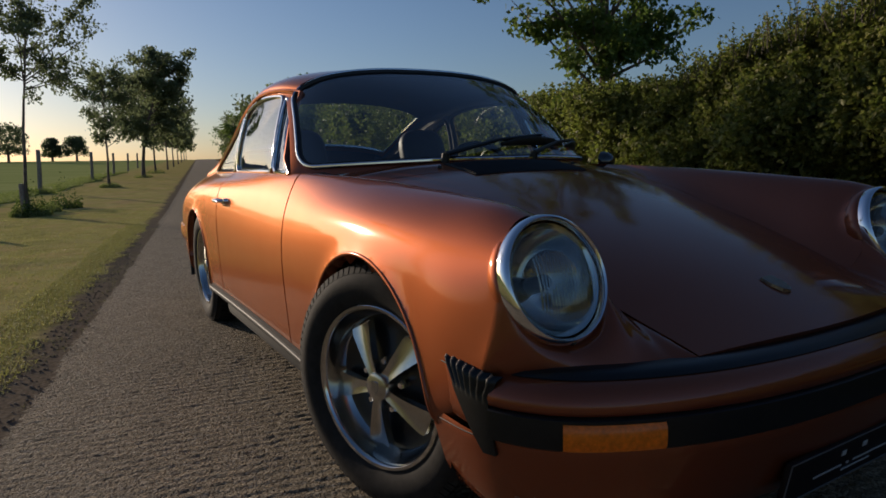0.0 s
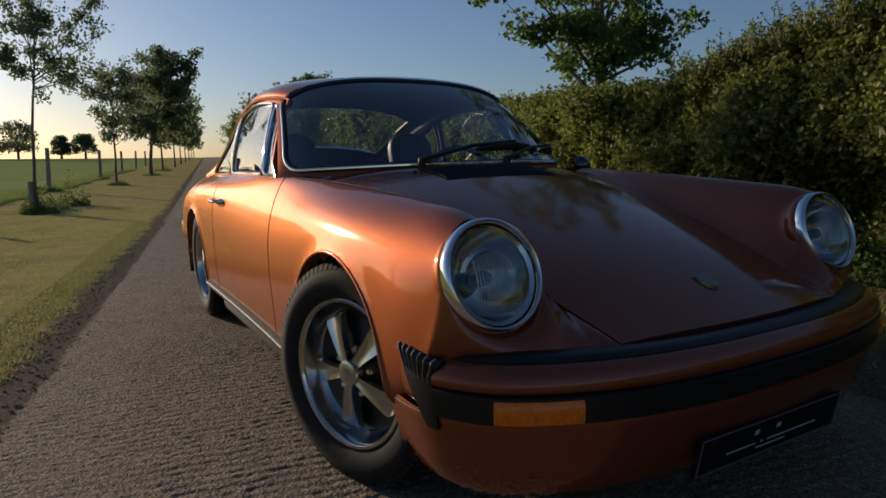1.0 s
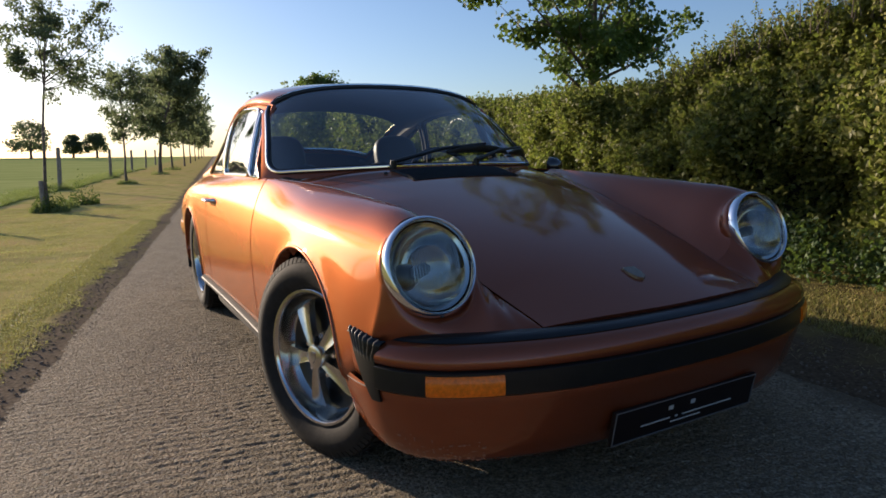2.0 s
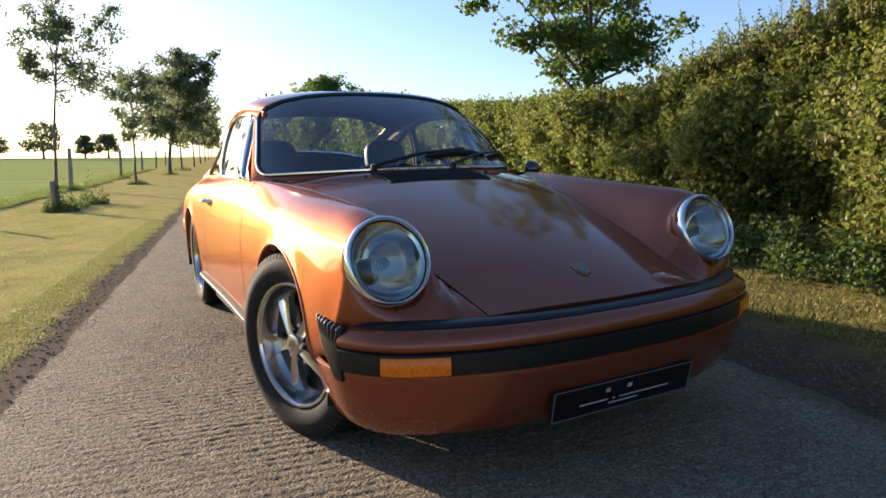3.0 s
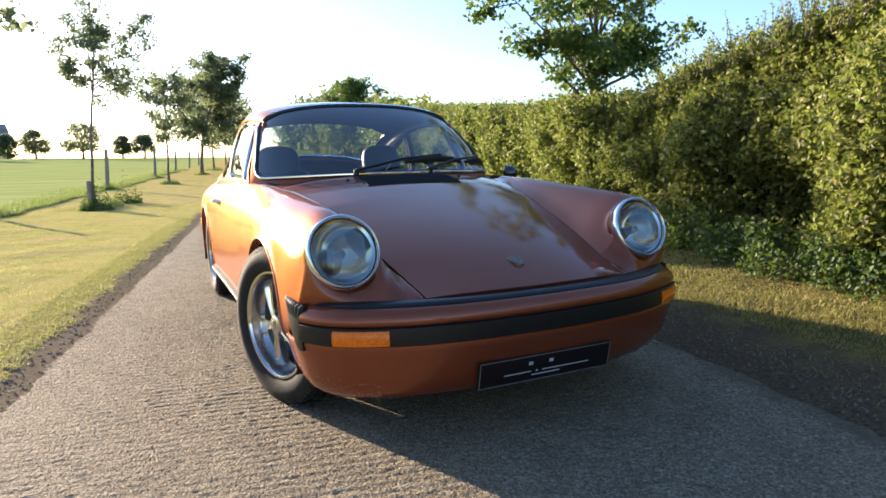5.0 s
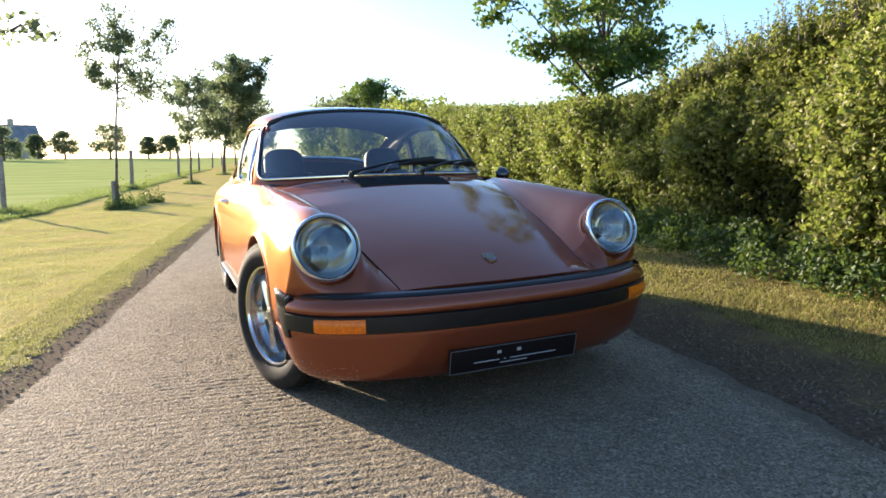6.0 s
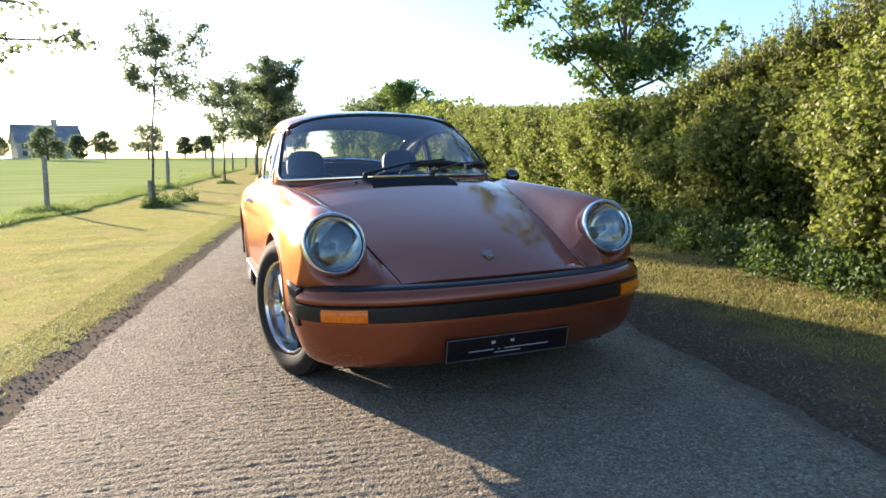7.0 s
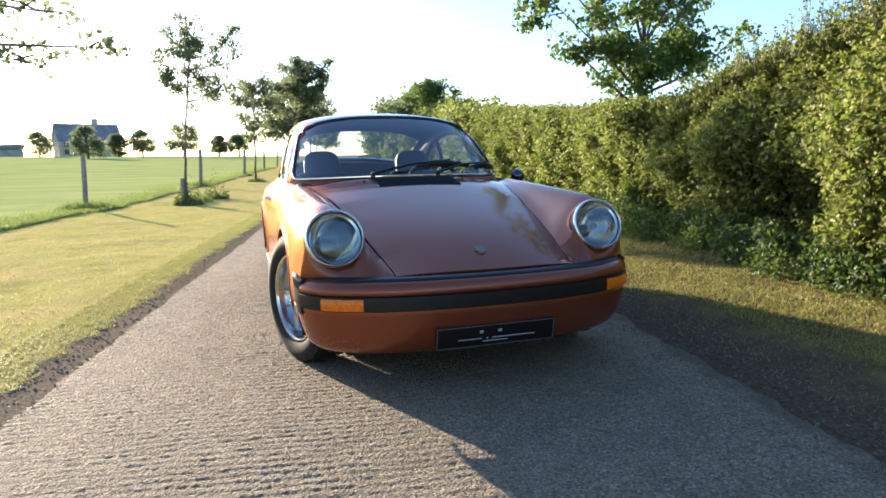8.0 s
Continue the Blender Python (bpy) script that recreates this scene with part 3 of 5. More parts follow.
for g in (0.99, 1.02, 1.055):
    row = []
    for a, b in inner:
        if g == 1.055:
            m = max(abs(a), abs(b - 0.5) * 2)
            a, b = a / m * 1.055, 0.5 + (b - 0.5) / m * 1.07
            row.append(bm.verts.new(screen_point(a, b, -0.012)))
        else:
            row.append(bm.verts.new(screen_point(a * g, 0.5 + (b - 0.5) * g, -0.004)))
    rings.append(row)
for r, s in zip(rings, rings[1:]):
    for k in range(ring_n):
        bm.faces.new((r[k], r[(k + 1) % ring_n], s[(k + 1) % ring_n], s[k]))
part("windscreen_surround", bm, PAINT, car)

# side glass: between the belt and the roof rail
def side_point(y, h, side, out=0.0):
    xb, zb = keyed(LINE_TOP, [y])[0]
    xr, zr = keyed(RAIL, [max(y, 0.985)])[0]
    if y < 0.985:
        xr, zr = 0.515 + (0.985 - y) * 0.35, 1.115 - (0.985 - y) * 1.15
    p = np.array([xb - 0.012 + (xr - xb + 0.012) * h, y, zb + (zr - zb) * h])
    p[0] += 0.016 * 4 * h * (1 - h) + out
    p[0] *= side
    return p


PANES = {
    "quarter_light": [(0.80, 0.03), (1.00, 0.03), (1.085, 0.93), (1.045, 0.86)],
    "side_window": [(1.02, 0.03), (1.70, 0.03), (1.665, 0.91), (1.40, 0.935), (1.105, 0.93)],
    "rear_side_window": [(1.735, 0.03), (2.22, 0.05), (2.12, 0.40), (1.95, 0.74), (1.70, 0.90)],
}


def inside_poly(p, poly):
    hit = False
    for (x0, y0), (x1, y1) in zip(poly, poly[1:] + poly[:1]):
        if (y0 > p[1]) != (y1 > p[1]) and p[0] < x0 + (p[1] - y0) / (y1 - y0) * (x1 - x0):
            hit = not hit
    return hit


for side in (-1, 1):
    ys, hs = np.linspace(0.79, 2.52, 150), np.linspace(-0.02, 1.0, 34)
    net = np.array([[side_point(y, h, side) for h in hs] for y in ys])
    bm = bmesh.new()

    def opened(i, j):
        c = ((ys[i] + ys[i + 1]) / 2, (hs[j] + hs[j + 1]) / 2)
        return any(inside_poly(c, poly) for poly in PANES.values()) or c[0] < 0.80 + 0.27 * c[1]
    sheet(bm, net, opened)
    bmesh.ops.delete(bm, geom=[v for v in bm.verts if not v.link_faces], context="VERTS")
    part("window_pillars", bm, PAINT, car)
    for name, poly in PANES.items():
        pts = [(y, h * 3) for y, h in rounded([(y, h / 3) for y, h in poly], 0.035, 96)]
        bm = bmesh.new()
        vs = [bm.verts.new(side_point(y, h, side, -0.002)) for y, h in pts]
        cy, ch = [sum(v) / len(pts) for v in zip(*pts)]
        c = bm.verts.new(side_point(cy, ch, side, -0.002))
        for k in range(len(vs)):
            bm.faces.new((vs[k], vs[(k + 1) % len(vs)], c))
        pane = part(name, bm, GLASS, car)
        pane.visible_shadow = False
        part("chrome_frame", tube(bmesh.new(), [side_point(y, h, side, 0.003) for y, h in pts], 0.0075, 8, closed=True), CHROME, pane)
        part("inner_seal", tube(bmesh.new(), [side_point(y, h, side, -0.014) for y, h in pts], 0.013, 8, closed=True), BLACK, pane)
    rail = [side_point(y, 1.0, side, 0.006) for y in np.linspace(0.99, 2.45, 40)]
    rail = [side_point(0.80, 0.0, side, 0.0), side_point(0.87, 0.28, side, 0.002), side_point(0.94, 0.65, side, 0.004)] + rail
    part("drip_rail", tube(bmesh.new(), rail, 0.009, 8), PAINT, car)

# ---- front bumper ----
BUMPER = [(0.0, -0.765), (0.16, -0.761), (0.32, -0.744), (0.46, -0.711), (0.58, -0.662), (0.66, -0.608), (0.712, -0.54), (0.738, -0.465), (0.740, -0.38), (0.738, -0.325)]
half = spline(BUMPER, 90)
sweep = np.concatenate([half[::-1] * (-1, 1), half[1:]])
span = np.cumsum(np.r_[0, np.hypot(*np.diff(sweep, axis=0).T)])
way = np.gradient(sweep, axis=0)
way /= np.linalg.norm(way, axis=1)[:, None]
outward = np.stack([way[:, 1], -way[:, 0]], -1)


def swept(name, profile, y_max, mat, x_min=None, x_max=None, label="", parent=car, closed=True):
    """A section of (out, z) carried along the bumper's line as far as y_max, or between two x of the plan."""
    keep = [k for k in range(len(sweep)) if sweep[k, 1] <= y_max and (x_min is None or x_min <= sweep[k, 0] <= x_max)]
    prof = profile + profile[:1] if closed else profile
    net = np.array([[(sweep[k, 0] + outward[k, 0] * o, sweep[k, 1] + outward[k, 1] * o, z) for o, z in prof] for k in keep])
    bm = bmesh.new()
    sheet(bm, net)
    if closed:
        bmesh.ops.remove_doubles(bm, verts=bm.verts, dist=1e-5)
        bmesh.ops.holes_fill(bm, edges=[e for e in bm.edges if e.is_boundary])
    return part(name, bm, mat, parent, label, sharp=50)


bumper = swept("bumper", [(-0.075, 0.474), (-0.035, 0.476), (-0.012, 0.469), (0.002, 0.455), (0.008, 0.440), (0.006, 0.428), (0.0, 0.424), (-0.03, 0.424), (-0.05, 0.424)], -0.505, PAINT, label="body-coloured bumper with black rubber strips")
swept("top_strip", [(-0.085, 0.470), (-0.090, 0.484), (-0.060, 0.486), (-0.036, 0.483), (-0.028, 0.476), (-0.03, 0.470)], -0.485, TRIM, parent=bumper)
swept("rubber_band", [(-0.04, 0.425), (0.002, 0.425), (0.010, 0.420), (0.0115, 0.395), (0.010, 0.370), (0.002, 0.365), (-0.04, 0.365)], -0.505, TRIM, parent=bumper)
swept("valance", [(0.0005, 0.368), (0.002, 0.358), (0.0, 0.345), (-0.012, 0.300), (-0.026, 0.250), (-0.045, 0.210), (-0.075, 0.185), (-0.11, 0.175)], -0.32, PAINT, closed=False)
for side in (-1, 1):
    x0, x1 = sorted((side * 0.512, side * 0.662))
    swept("indicator", [(0.0, 0.415), (0.012, 0.415), (0.0165, 0.408), (0.0175, 0.392), (0.0165, 0.377), (0.012, 0.370), (0.0, 0.370)], 9, AMBER, x0, x1, "amber indicator lens set in the rubber band", bumper)
    bm = bmesh.new()
    order = np.argsort(half[:, 1])
    ys = np.linspace(-0.49, -0.327, 14)
    sheet(bm, np.array([[(side * (float(np.interp(y, half[order, 1], half[order, 0])) + 0.002 - 0.03 * q ** 6), y, 0.354 + 0.116 * (1 - q)) for q in np.linspace(1, 0, 6)] for y in ys]))
    part("wing_corner", bm, PAINT, car)
    for z, ya in ((0.4715, -0.392), (0.3545, -0.47)):
        line = [(side * (float(np.interp(y, half[order, 1], half[order, 0])) + 0.0025), y, z - 0.06 * (y + 0.328) * (1 if z < 0.4 else 0)) for y in np.linspace(-0.329, ya, 8)]
        part("seam", tube(bmesh.new(), line, 0.0014, 5), BLACK, car)
    # ribbed rubber bellows between the bumper and the wing
    bm = bmesh.new()
    order = np.argsort(half[:, 1])
    cols, rows = 65, 24
    net = np.zeros((cols, rows, 3))
    for i in range(cols):
        for j in range(rows):
            q, h = i / (cols - 1), j / (rows - 1)
            y0 = -0.376 - 0.122 * h
            y1 = np.interp(h, [0, 0.14, 0.26, 1.0], [-0.520, -0.516, -0.508, -0.522])
            y = y0 + (y1 - y0) * q
            x = float(np.interp(y, half[order, 1], half[order, 0]))
            ridge = 0.008 * (abs(math.sin(q * math.pi * 7)) - 1) * max(1 - h / 0.34, 0) ** 0.5
            net[i, j] = ((x + 0.008 + ridge - 0.012 * max(1 - h / 0.07, 0) ** 2) * side, y, 0.492 - 0.016 * q * (1 - h) - 0.152 * h)
    sheet(bm, net)
    fold(bm, 0.035)
    part("bellows", bm, TRIM, bumper, "ribbed black rubber bellows")

# front plate and its print
plate_m = Matrix.Translation((-0.005, -0.740, 0.245)) @ Matrix.Diagonal((0.965, 1, 0.80, 1)) @ Euler((radians(9), 0, 0)).to_matrix().to_4x4()
plate = part("number_plate", box(bmesh.new(), -0.26, 0.26, -0.006, 0.004, -0.056, 0.056, 0.003, plate_m), PLATE, car, "black show plate with a thin silver border")
bm = bmesh.new()
for x0, x1, z0, z1 in ((-0.257, 0.257, 0.051, 0.054), (-0.257, 0.257, -0.054, -0.051), (-0.257, -0.2545, -0.0505, 0.0505), (0.2545, 0.257, -0.0505, 0.0505)):
    box(bm, x0, x1, -0.0085, -0.0065, z0, z1, 0, plate_m)
part("border", bm, SILVER, plate, smooth=False)
for x0, x1, z0, z1 in ((-0.165, -0.065, -0.016, -0.012), (-0.045, -0.038, -0.017, -0.011), (-0.020, 0.170, -0.016, -0.012), (-0.060, 0.050, -0.032, -0.028)):
    part("bar", box(bmesh.new(), x0, x1, -0.008, -0.0065, z0, z1, 0, plate_m), WHITE, plate, smooth=False)
for x, mat in ((-0.075, WHITE), (0.005, WHITE)):
    part("crest", box(bmesh.new(), x, x + 0.016, -0.008, -0.0065, 0.014, 0.028, 0.0005, plate_m), mat, plate, smooth=False)

# ---- headlights ----
def lamp_matrix(side):
    c = LAMP_AT.copy()
    ax, up = LAMP_AXIS.copy(), LAMP_UP.copy()
    c.x, ax.x, up.x = c.x * side, ax.x * side, up.x * side
    y = up
    x = -ax
    z = x.cross(y)
    m = Matrix((x, y, z)).transposed().to_4x4()
    m.translation = c
    return m


for side in (-1, 1):
    m = lamp_matrix(side)
    ring = part("headlight", lathe(bmesh.new(), [(0.112, 0.0), (0.1175, 0.0), (0.1185, 0.010), (0.1170, 0.018), (0.114, 0.024), (0.1105, 0.026), (0.107, 0.023), (0.1055, 0.015), (0.1035, 0.008)], 64, m), CHROME, car, "round headlight in a wide chrome ring")
    part("lamp_bucket", lathe(bmesh.new(), [(0.090, -0.065), (0.116, -0.035), (0.1195, -0.018), (0.1192, -0.010), (0.117, -0.003), (0.112, 0.001)], 64, m), PAINT, ring)
    bowl = [(0.102, 0.012), (0.092, 0.008), (0.086, -0.01), (0.07, -0.035), (0.045, -0.055), (0.02, -0.064), (0.0, -0.065)]
    part("reflector", lathe(bmesh.new(), bowl, 48, m), simple("lamp_bowl", (0.60, 0.61, 0.60), 0.10, 1.0) if side < 0 else bpy.data.materials["lamp_bowl"], ring)
    part("bulb_cap", lathe(bmesh.new(), [(0.016, -0.06), (0.016, -0.02), (0.012, -0.012), (0.0, -0.010)], 20, m), DARK_ALLOY, ring)
    bm = lathe(bmesh.new(), [(0.0, 0.046), (0.03, 0.0445), (0.058, 0.040), (0.08, 0.032), (0.096, 0.022), (0.103, 0.012)], 56, m)
    lens = part("lens", bm, LENS, ring)
    lens.visible_shadow = False
    bm = bmesh.new()
    for k in range(-9, 10):
        z = k * 0.0065
        top = math.sqrt(max(0.078 ** 2 - z * z, 0))
        pts = []
        for q in range(9):
            yv = -top + 2 * top * q / 8 * 0.93
            rr = math.hypot(yv, z)
            h = float(np.interp(rr, [0, 0.03, 0.058, 0.08, 0.096, 0.103], [0.046, 0.0445, 0.040, 0.032, 0.022, 0.012])) - 0.003
            pts.append(m @ Vector((-h, yv, z)))
        tube(bm, pts, 0.0019, 6)
    flutes = part("flutes", bm, FLUTE, ring)
    flutes.visible_shadow = False

# stone chips on the valance ahead of the wheel
rnd = random.Random(4)
chips = bmesh.new()
order = np.argsort(sweep[:, 0])
for k in range(90):
    x, z = -0.715 + 0.17 * rnd.random() ** 1.4, 0.192 + 0.075 * rnd.random() ** 1.5
    i = int(np.interp(x, sweep[:90, 0], np.arange(90)))
    o = float(np.interp(z, [0.185, 0.210, 0.250, 0.300], [-0.075, -0.045, -0.026, -0.012])) + 0.0012
    at = Vector((sweep[i, 0] + outward[i, 0] * o, sweep[i, 1] + outward[i, 1] * o, z))
    side_, up_ = Vector((way[i, 0], way[i, 1], 0)), Vector((outward[i, 0] * 0.4, outward[i, 1] * 0.4, 0.9)).normalized()
    w, h = 0.0015 + 0.0055 * rnd.random() ** 2, 0.0012 + 0.003 * rnd.random()
    chips.faces.new([chips.verts.new(at + side_ * w * math.cos(a) * rnd.uniform(0.6, 1.2) + up_ * h * math.sin(a) * rnd.uniform(0.6, 1.2)) for a in (0, 1.2, 2.3, 3.4, 4.6, 5.5)])
part("stone_chips", chips, simple("bare_primer", (0.26, 0.13, 0.08), 0.75, grain=0.4, scale=200), car, "pale stone chips in the paint", smooth=False)
for side in (-1, 1):
    m = lamp_matrix(side)
    part("ring_screw", lathe(bmesh.new(), [(0.0, 0.024), (0.005, 0.0235), (0.006, 0.016)], 12, m @ Matrix.Translation((0, -0.1135, 0.0))), DARK_ALLOY, car)
    jet = bonnet_point(side * 0.52, 0.40, 0.40, 0)
    part("washer_jet", lathe(bmesh.new(), [(0.0, 0.010), (0.006, 0.008), (0.008, 0.0)], 12, Matrix.Translation(jet) @ Euler((0, radians(90), 0)).to_matrix().to_4x4()), TRIM, car)

# crest on the bonnet's nose
by = -0.560
bz = bonnet_point(0.0, by, by, 0)[2]
bm = bmesh.new()
shape = [(-0.021, 0.028), (0.0, 0.031), (0.021, 0.028), (0.022, 0.0), (0.015, -0.022), (0.0, -0.031), (-0.015, -0.022), (-0.022, 0.0)]
tilt = Matrix.Translation((0, by, bz + 0.003)) @ Euler((radians(20), 0, 0)).to_matrix().to_4x4()
top = [bm.verts.new(tilt @ Vector((x, y, 0.003))) for x, y in shape]
low = [bm.verts.new(tilt @ Vector((x * 1.08, y * 1.08, -0.004))) for x, y in shape]
bm.faces.new(top)
for k in range(8):
    bm.faces.new((top[k], low[k], low[(k + 1) % 8], top[(k + 1) % 8]))
part("bonnet_crest", bm, GOLD, car, "small shield crest of gold enamel", smooth=False)

# fresh-air grille before the windscreen, wipers, washer jets
grille = crown_sheet("air_grille", lambda f: 0.272, lambda f: 0.440, 10, "black fresh-air grille", span=0.44, lift=0.003, mat=BLACK)
for k in range(11):
    y = 0.280 + k * 0.0150
    bm = tube(bmesh.new(), [(x, y, bonnet_point(x / 0.53, y, y, 0)[2] + 0.0035) for x in np.linspace(-0.225, 0.225, 15)], 0.003, 6)
    part("slat", bm, TRIM, grille)
for x0, tip in ((-0.215, (0.24, 0.32)), (0.16, (0.60, 0.30))):
    base = Vector((x0, 0.475, 0.845))
    wiper = part("wiper", tube(bmesh.new(), [base + Vector((0, 0, -0.03)), base + Vector((0, -0.005, 0.02))], [0.016, 0.012], 12), TRIM, car, "black wiper parked along the windscreen foot")
    a = min(tip[0] / 0.632, 0.98)
    end = Vector(screen_point(a * 0.80, 0.16, 0.030))
    mid1 = base.lerp(end, 0.5) + Vector((0, -0.012, 0.022))
    part("arm", tube(bmesh.new(), [base + Vector((0, -0.004, 0.015)), mid1, end], [0.009, 0.007, 0.005], 8), TRIM, wiper)
    blade = [Vector(screen_point(min(a * s, 0.97), bb, 0.014)) for s, bb in ((0.12 if x0 < 0 else 0.52, 0.10), (0.35 if x0 < 0 else 0.66, 0.125), (0.7 if x0 < 0 else 0.82, 0.14), (1.02, 0.13), (1.22 if x0 < 0 else 1.03, 0.11))]
    part("blade", tube(bmesh.new(), blade, [0.004, 0.009, 0.011, 0.009, 0.004], 8, flat=1.7), TRIM, wiper)

# door mirror on the far side only, door handles, sill strips
mir = lathe(bmesh.new(), [(0.0, -0.055), (0.022, -0.044), (0.038, -0.024), (0.045, 0.0), (0.045, 0.007), (0.041, 0.007)], 32, Matrix.Translation((0.785, 0.750, 0.818)) @ Euler((0, 0, radians(-70))).to_matrix().to_4x4())
mirror = part("door_mirror", mir, simple("gloss_black", (0.012, 0.012, 0.013), 0.08, coat=1.0), car, "small round gloss-black door mirror")
part("mirror_glass", lathe(bmesh.new(), [(0.0, 0.005), (0.042, 0.005)], 32, Matrix.Translation((0.785, 0.750, 0.818)) @ Euler((0, 0, radians(-70))).to_matrix().to_4x4()), CHROME, mirror)
part("mirror_stalk", tube(bmesh.new(), [(0.695, 0.74, 0.755), (0.73, 0.742, 0.770), (0.775, 0.748, 0.800)], [0.020, 0.012, 0.013], 12), CHROME, mirror)
for side in (-1, 1):
    hy, hz = 1.60, 0.690
    hx = flank_x(hy, hz)
    handle = part("door_handle", tube(bmesh.new(), [(side * (hx + 0.004), hy - 0.07, hz), (side * (hx + 0.030), hy - 0.055, hz), (side * (hx + 0.034), hy, hz), (side * (hx + 0.030), hy + 0.05, hz), (side * (hx + 0.004), hy + 0.07, hz)], [0.010, 0.011, 0.012, 0.011, 0.010], 10, flat=0.8), CHROME, car, "chrome pull handle")
    part("lock_button", lathe(bmesh.new(), [(0.0, 0.022), (0.011, 0.020), (0.013, 0.0)], 16, Matrix.Translation((side * hx, hy - 0.095, hz)) @ Matrix.Diagonal((-side, 1, 1, 1))), CHROME, handle)
    ys = np.linspace(0.37, 1.92, 40)
    strip = [(side * (flank_x(y, 0.245) + 0.004), y, 0.245) for y in ys]
    s1 = part("sill_strip", tube(bmesh.new(), strip, 0.019, 8, flat=1.0), RUBBER, car, "black rubber sill strip with a bright inlay")
    part("inlay", tube(bmesh.new(), [(x + side * 0.016, y, z + 0.006) for x, y, z in strip], 0.0028, 6), SILVER, s1)

# ---- wheels ----
BARREL = simple("polished_inner_rim", (0.50, 0.50, 0.48), 0.16, 1.0, grain=0.15, scale=40)
SPIN = 0.50
TYRE = [(0.196, -0.165), (0.235, -0.175), (0.275, -0.172), (0.296, -0.155), (0.306, -0.12), (0.308, -0.075), (0.306, -0.03), (0.298, 0.0), (0.282, 0.016), (0.255, 0.021), (0.225, 0.016), (0.205, 0.004), (0.196, -0.006)]


def wheel(name, at, turn, side):
    """Five-spoke forged alloy wheel; its face looks along -x before it is turned."""
    hub = new(name)
    hub.parent = car
    hub.matrix_basis = Matrix.Translation(at) @ Euler((0, 0, radians(turn if side < 0 else 180 + turn))).to_matrix().to_4x4()
    tyre = [(r if r < 0.21 else 0.21 + (r - 0.21) * 0.92, h) for r, h in TYRE]
    t = part("tyre", lathe(bmesh.new(), tyre, 72), RUBBER, hub, "black road tyre")
    bm = bmesh.new()
    for k in range(60):
        a = 2 * math.pi * k / 60
        for row, h in enumerate((-0.135, -0.085, -0.035)):
            m = Euler((a + row * 0.05, 0, 0)).to_matrix().to_4x4() @ Matrix.Translation((-h, 0, 0.3007)) @ Euler((0, 0, radians(28 if row % 2 else -28))).to_matrix().to_4x4()
            box(bm, -0.021, 0.021, -0.010, 0.010, -0.002, 0.0035, 0, m)
    for k in range(84):
        m = Euler((2 * math.pi * k / 84, 0, 0)).to_matrix().to_4x4() @ Matrix.Translation((-0.006, 0, 0.2897)) @ Euler((0, radians(-62), 0)).to_matrix().to_4x4()
        box(bm, -0.010, 0.010, -0.0085, 0.0085, -0.002, 0.0012, 0, m)
    part("tread", bm, RUBBER, hub, smooth=False)
    rim = [(0.205, -0.012), (0.209, -0.002), (0.207, 0.006), (0.202, 0.010), (0.195, 0.009), (0.191, 0.004), (0.189, -0.004)]
    r = part("rim", lathe(bmesh.new(), rim, 72), BRIGHT, hub, "polished wheel rim")
    part("barrel", lathe(bmesh.new(), [(0.189, -0.003), (0.184, -0.022), (0.176, -0.045), (0.168, -0.052)], 72), BARREL, hub, "polished inner rim")
    part("dish", lathe(bmesh.new(), [(0.170, -0.050), (0.15, -0.058), (0.10, -0.055), (0.05, -0.04), (0.0, -0.038)], 48), DARK_ALLOY, hub, "black wheel centre")
    bm = bmesh.new()
    grid = np.zeros((10, 9, 3))
    for i in range(10):
        q = i / 9
        rad = 0.030 + q * 0.128
        w = 0.0135 + 0.0235 * q ** 1.4
        if q > 0.88:
            w *= 1 - 0.12 * ((q - 0.88) / 0.12) ** 2
        h = -0.002 - 0.024 * q ** 1.6
        for j in range(9):
            c = -1 + j / 4
            grid[i, j] = (-(h + 0.006 * abs(c) ** 2 * q - 0.004 * (1 - abs(c)) * (1 - q)), c * w, rad)
    sheet(bm, grid)
    rimv = bmesh.ops.extrude_edge_only(bm, edges=[e for e in bm.edges if e.is_boundary])["geom"]
    for v in rimv:
        if isinstance(v, bmesh.types.BMVert):
            v.co.x += 0.022
            v.co.y *= 0.93
    me = None
    for k in range(5):
        if me is None:
            sp = part("spoke", bm, POLISHED, hub, "polished flared spoke", sharp=50)
            me = sp.data
        else:
            sp = new("spoke", me)
            sp.parent = hub
            tagged(sp, "polished flared spoke")
        sp.rotation_euler = (2 * math.pi * k / 5 - SPIN, 0, 0)
    part("hub_cap", lathe(bmesh.new(), [(0.036, -0.04), (0.037, -0.004), (0.034, 0.004), (0.026, 0.007), (0.0, 0.008)], 32), POLISHED, hub, "round alloy hub cap")
    bm = bmesh.new()
    shield = [(0.011, 0.014), (0.0, 0.016), (-0.011, 0.014), (-0.011, -0.002), (0.0, -0.017), (0.011, -0.002)]
    face = [bm.verts.new((-0.0095, y, z)) for y, z in shield]
    foot = [bm.verts.new((-0.0070, y * 1.1, z * 1.1)) for y, z in shield]
    bm.faces.new(face)
    for k in range(6):
        bm.faces.new((face[k], foot[k], foot[(k + 1) % 6], face[(k + 1) % 6]))
    part("cap_crest", bm, BARREL, hub, smooth=False)
    for k in range(5):
        a = 2 * math.pi * (k + 0.5) / 5 - SPIN
        part("wheel_nut", lathe(bmesh.new(), [(0.011, -0.045), (0.011, -0.020), (0.007, -0.015), (0.0, -0.015)], 6, Matrix.Translation((0, math.sin(a) * -0.062, math.cos(a) * 0.062))), CHROME, hub)
    return hub


STEER = 19.0

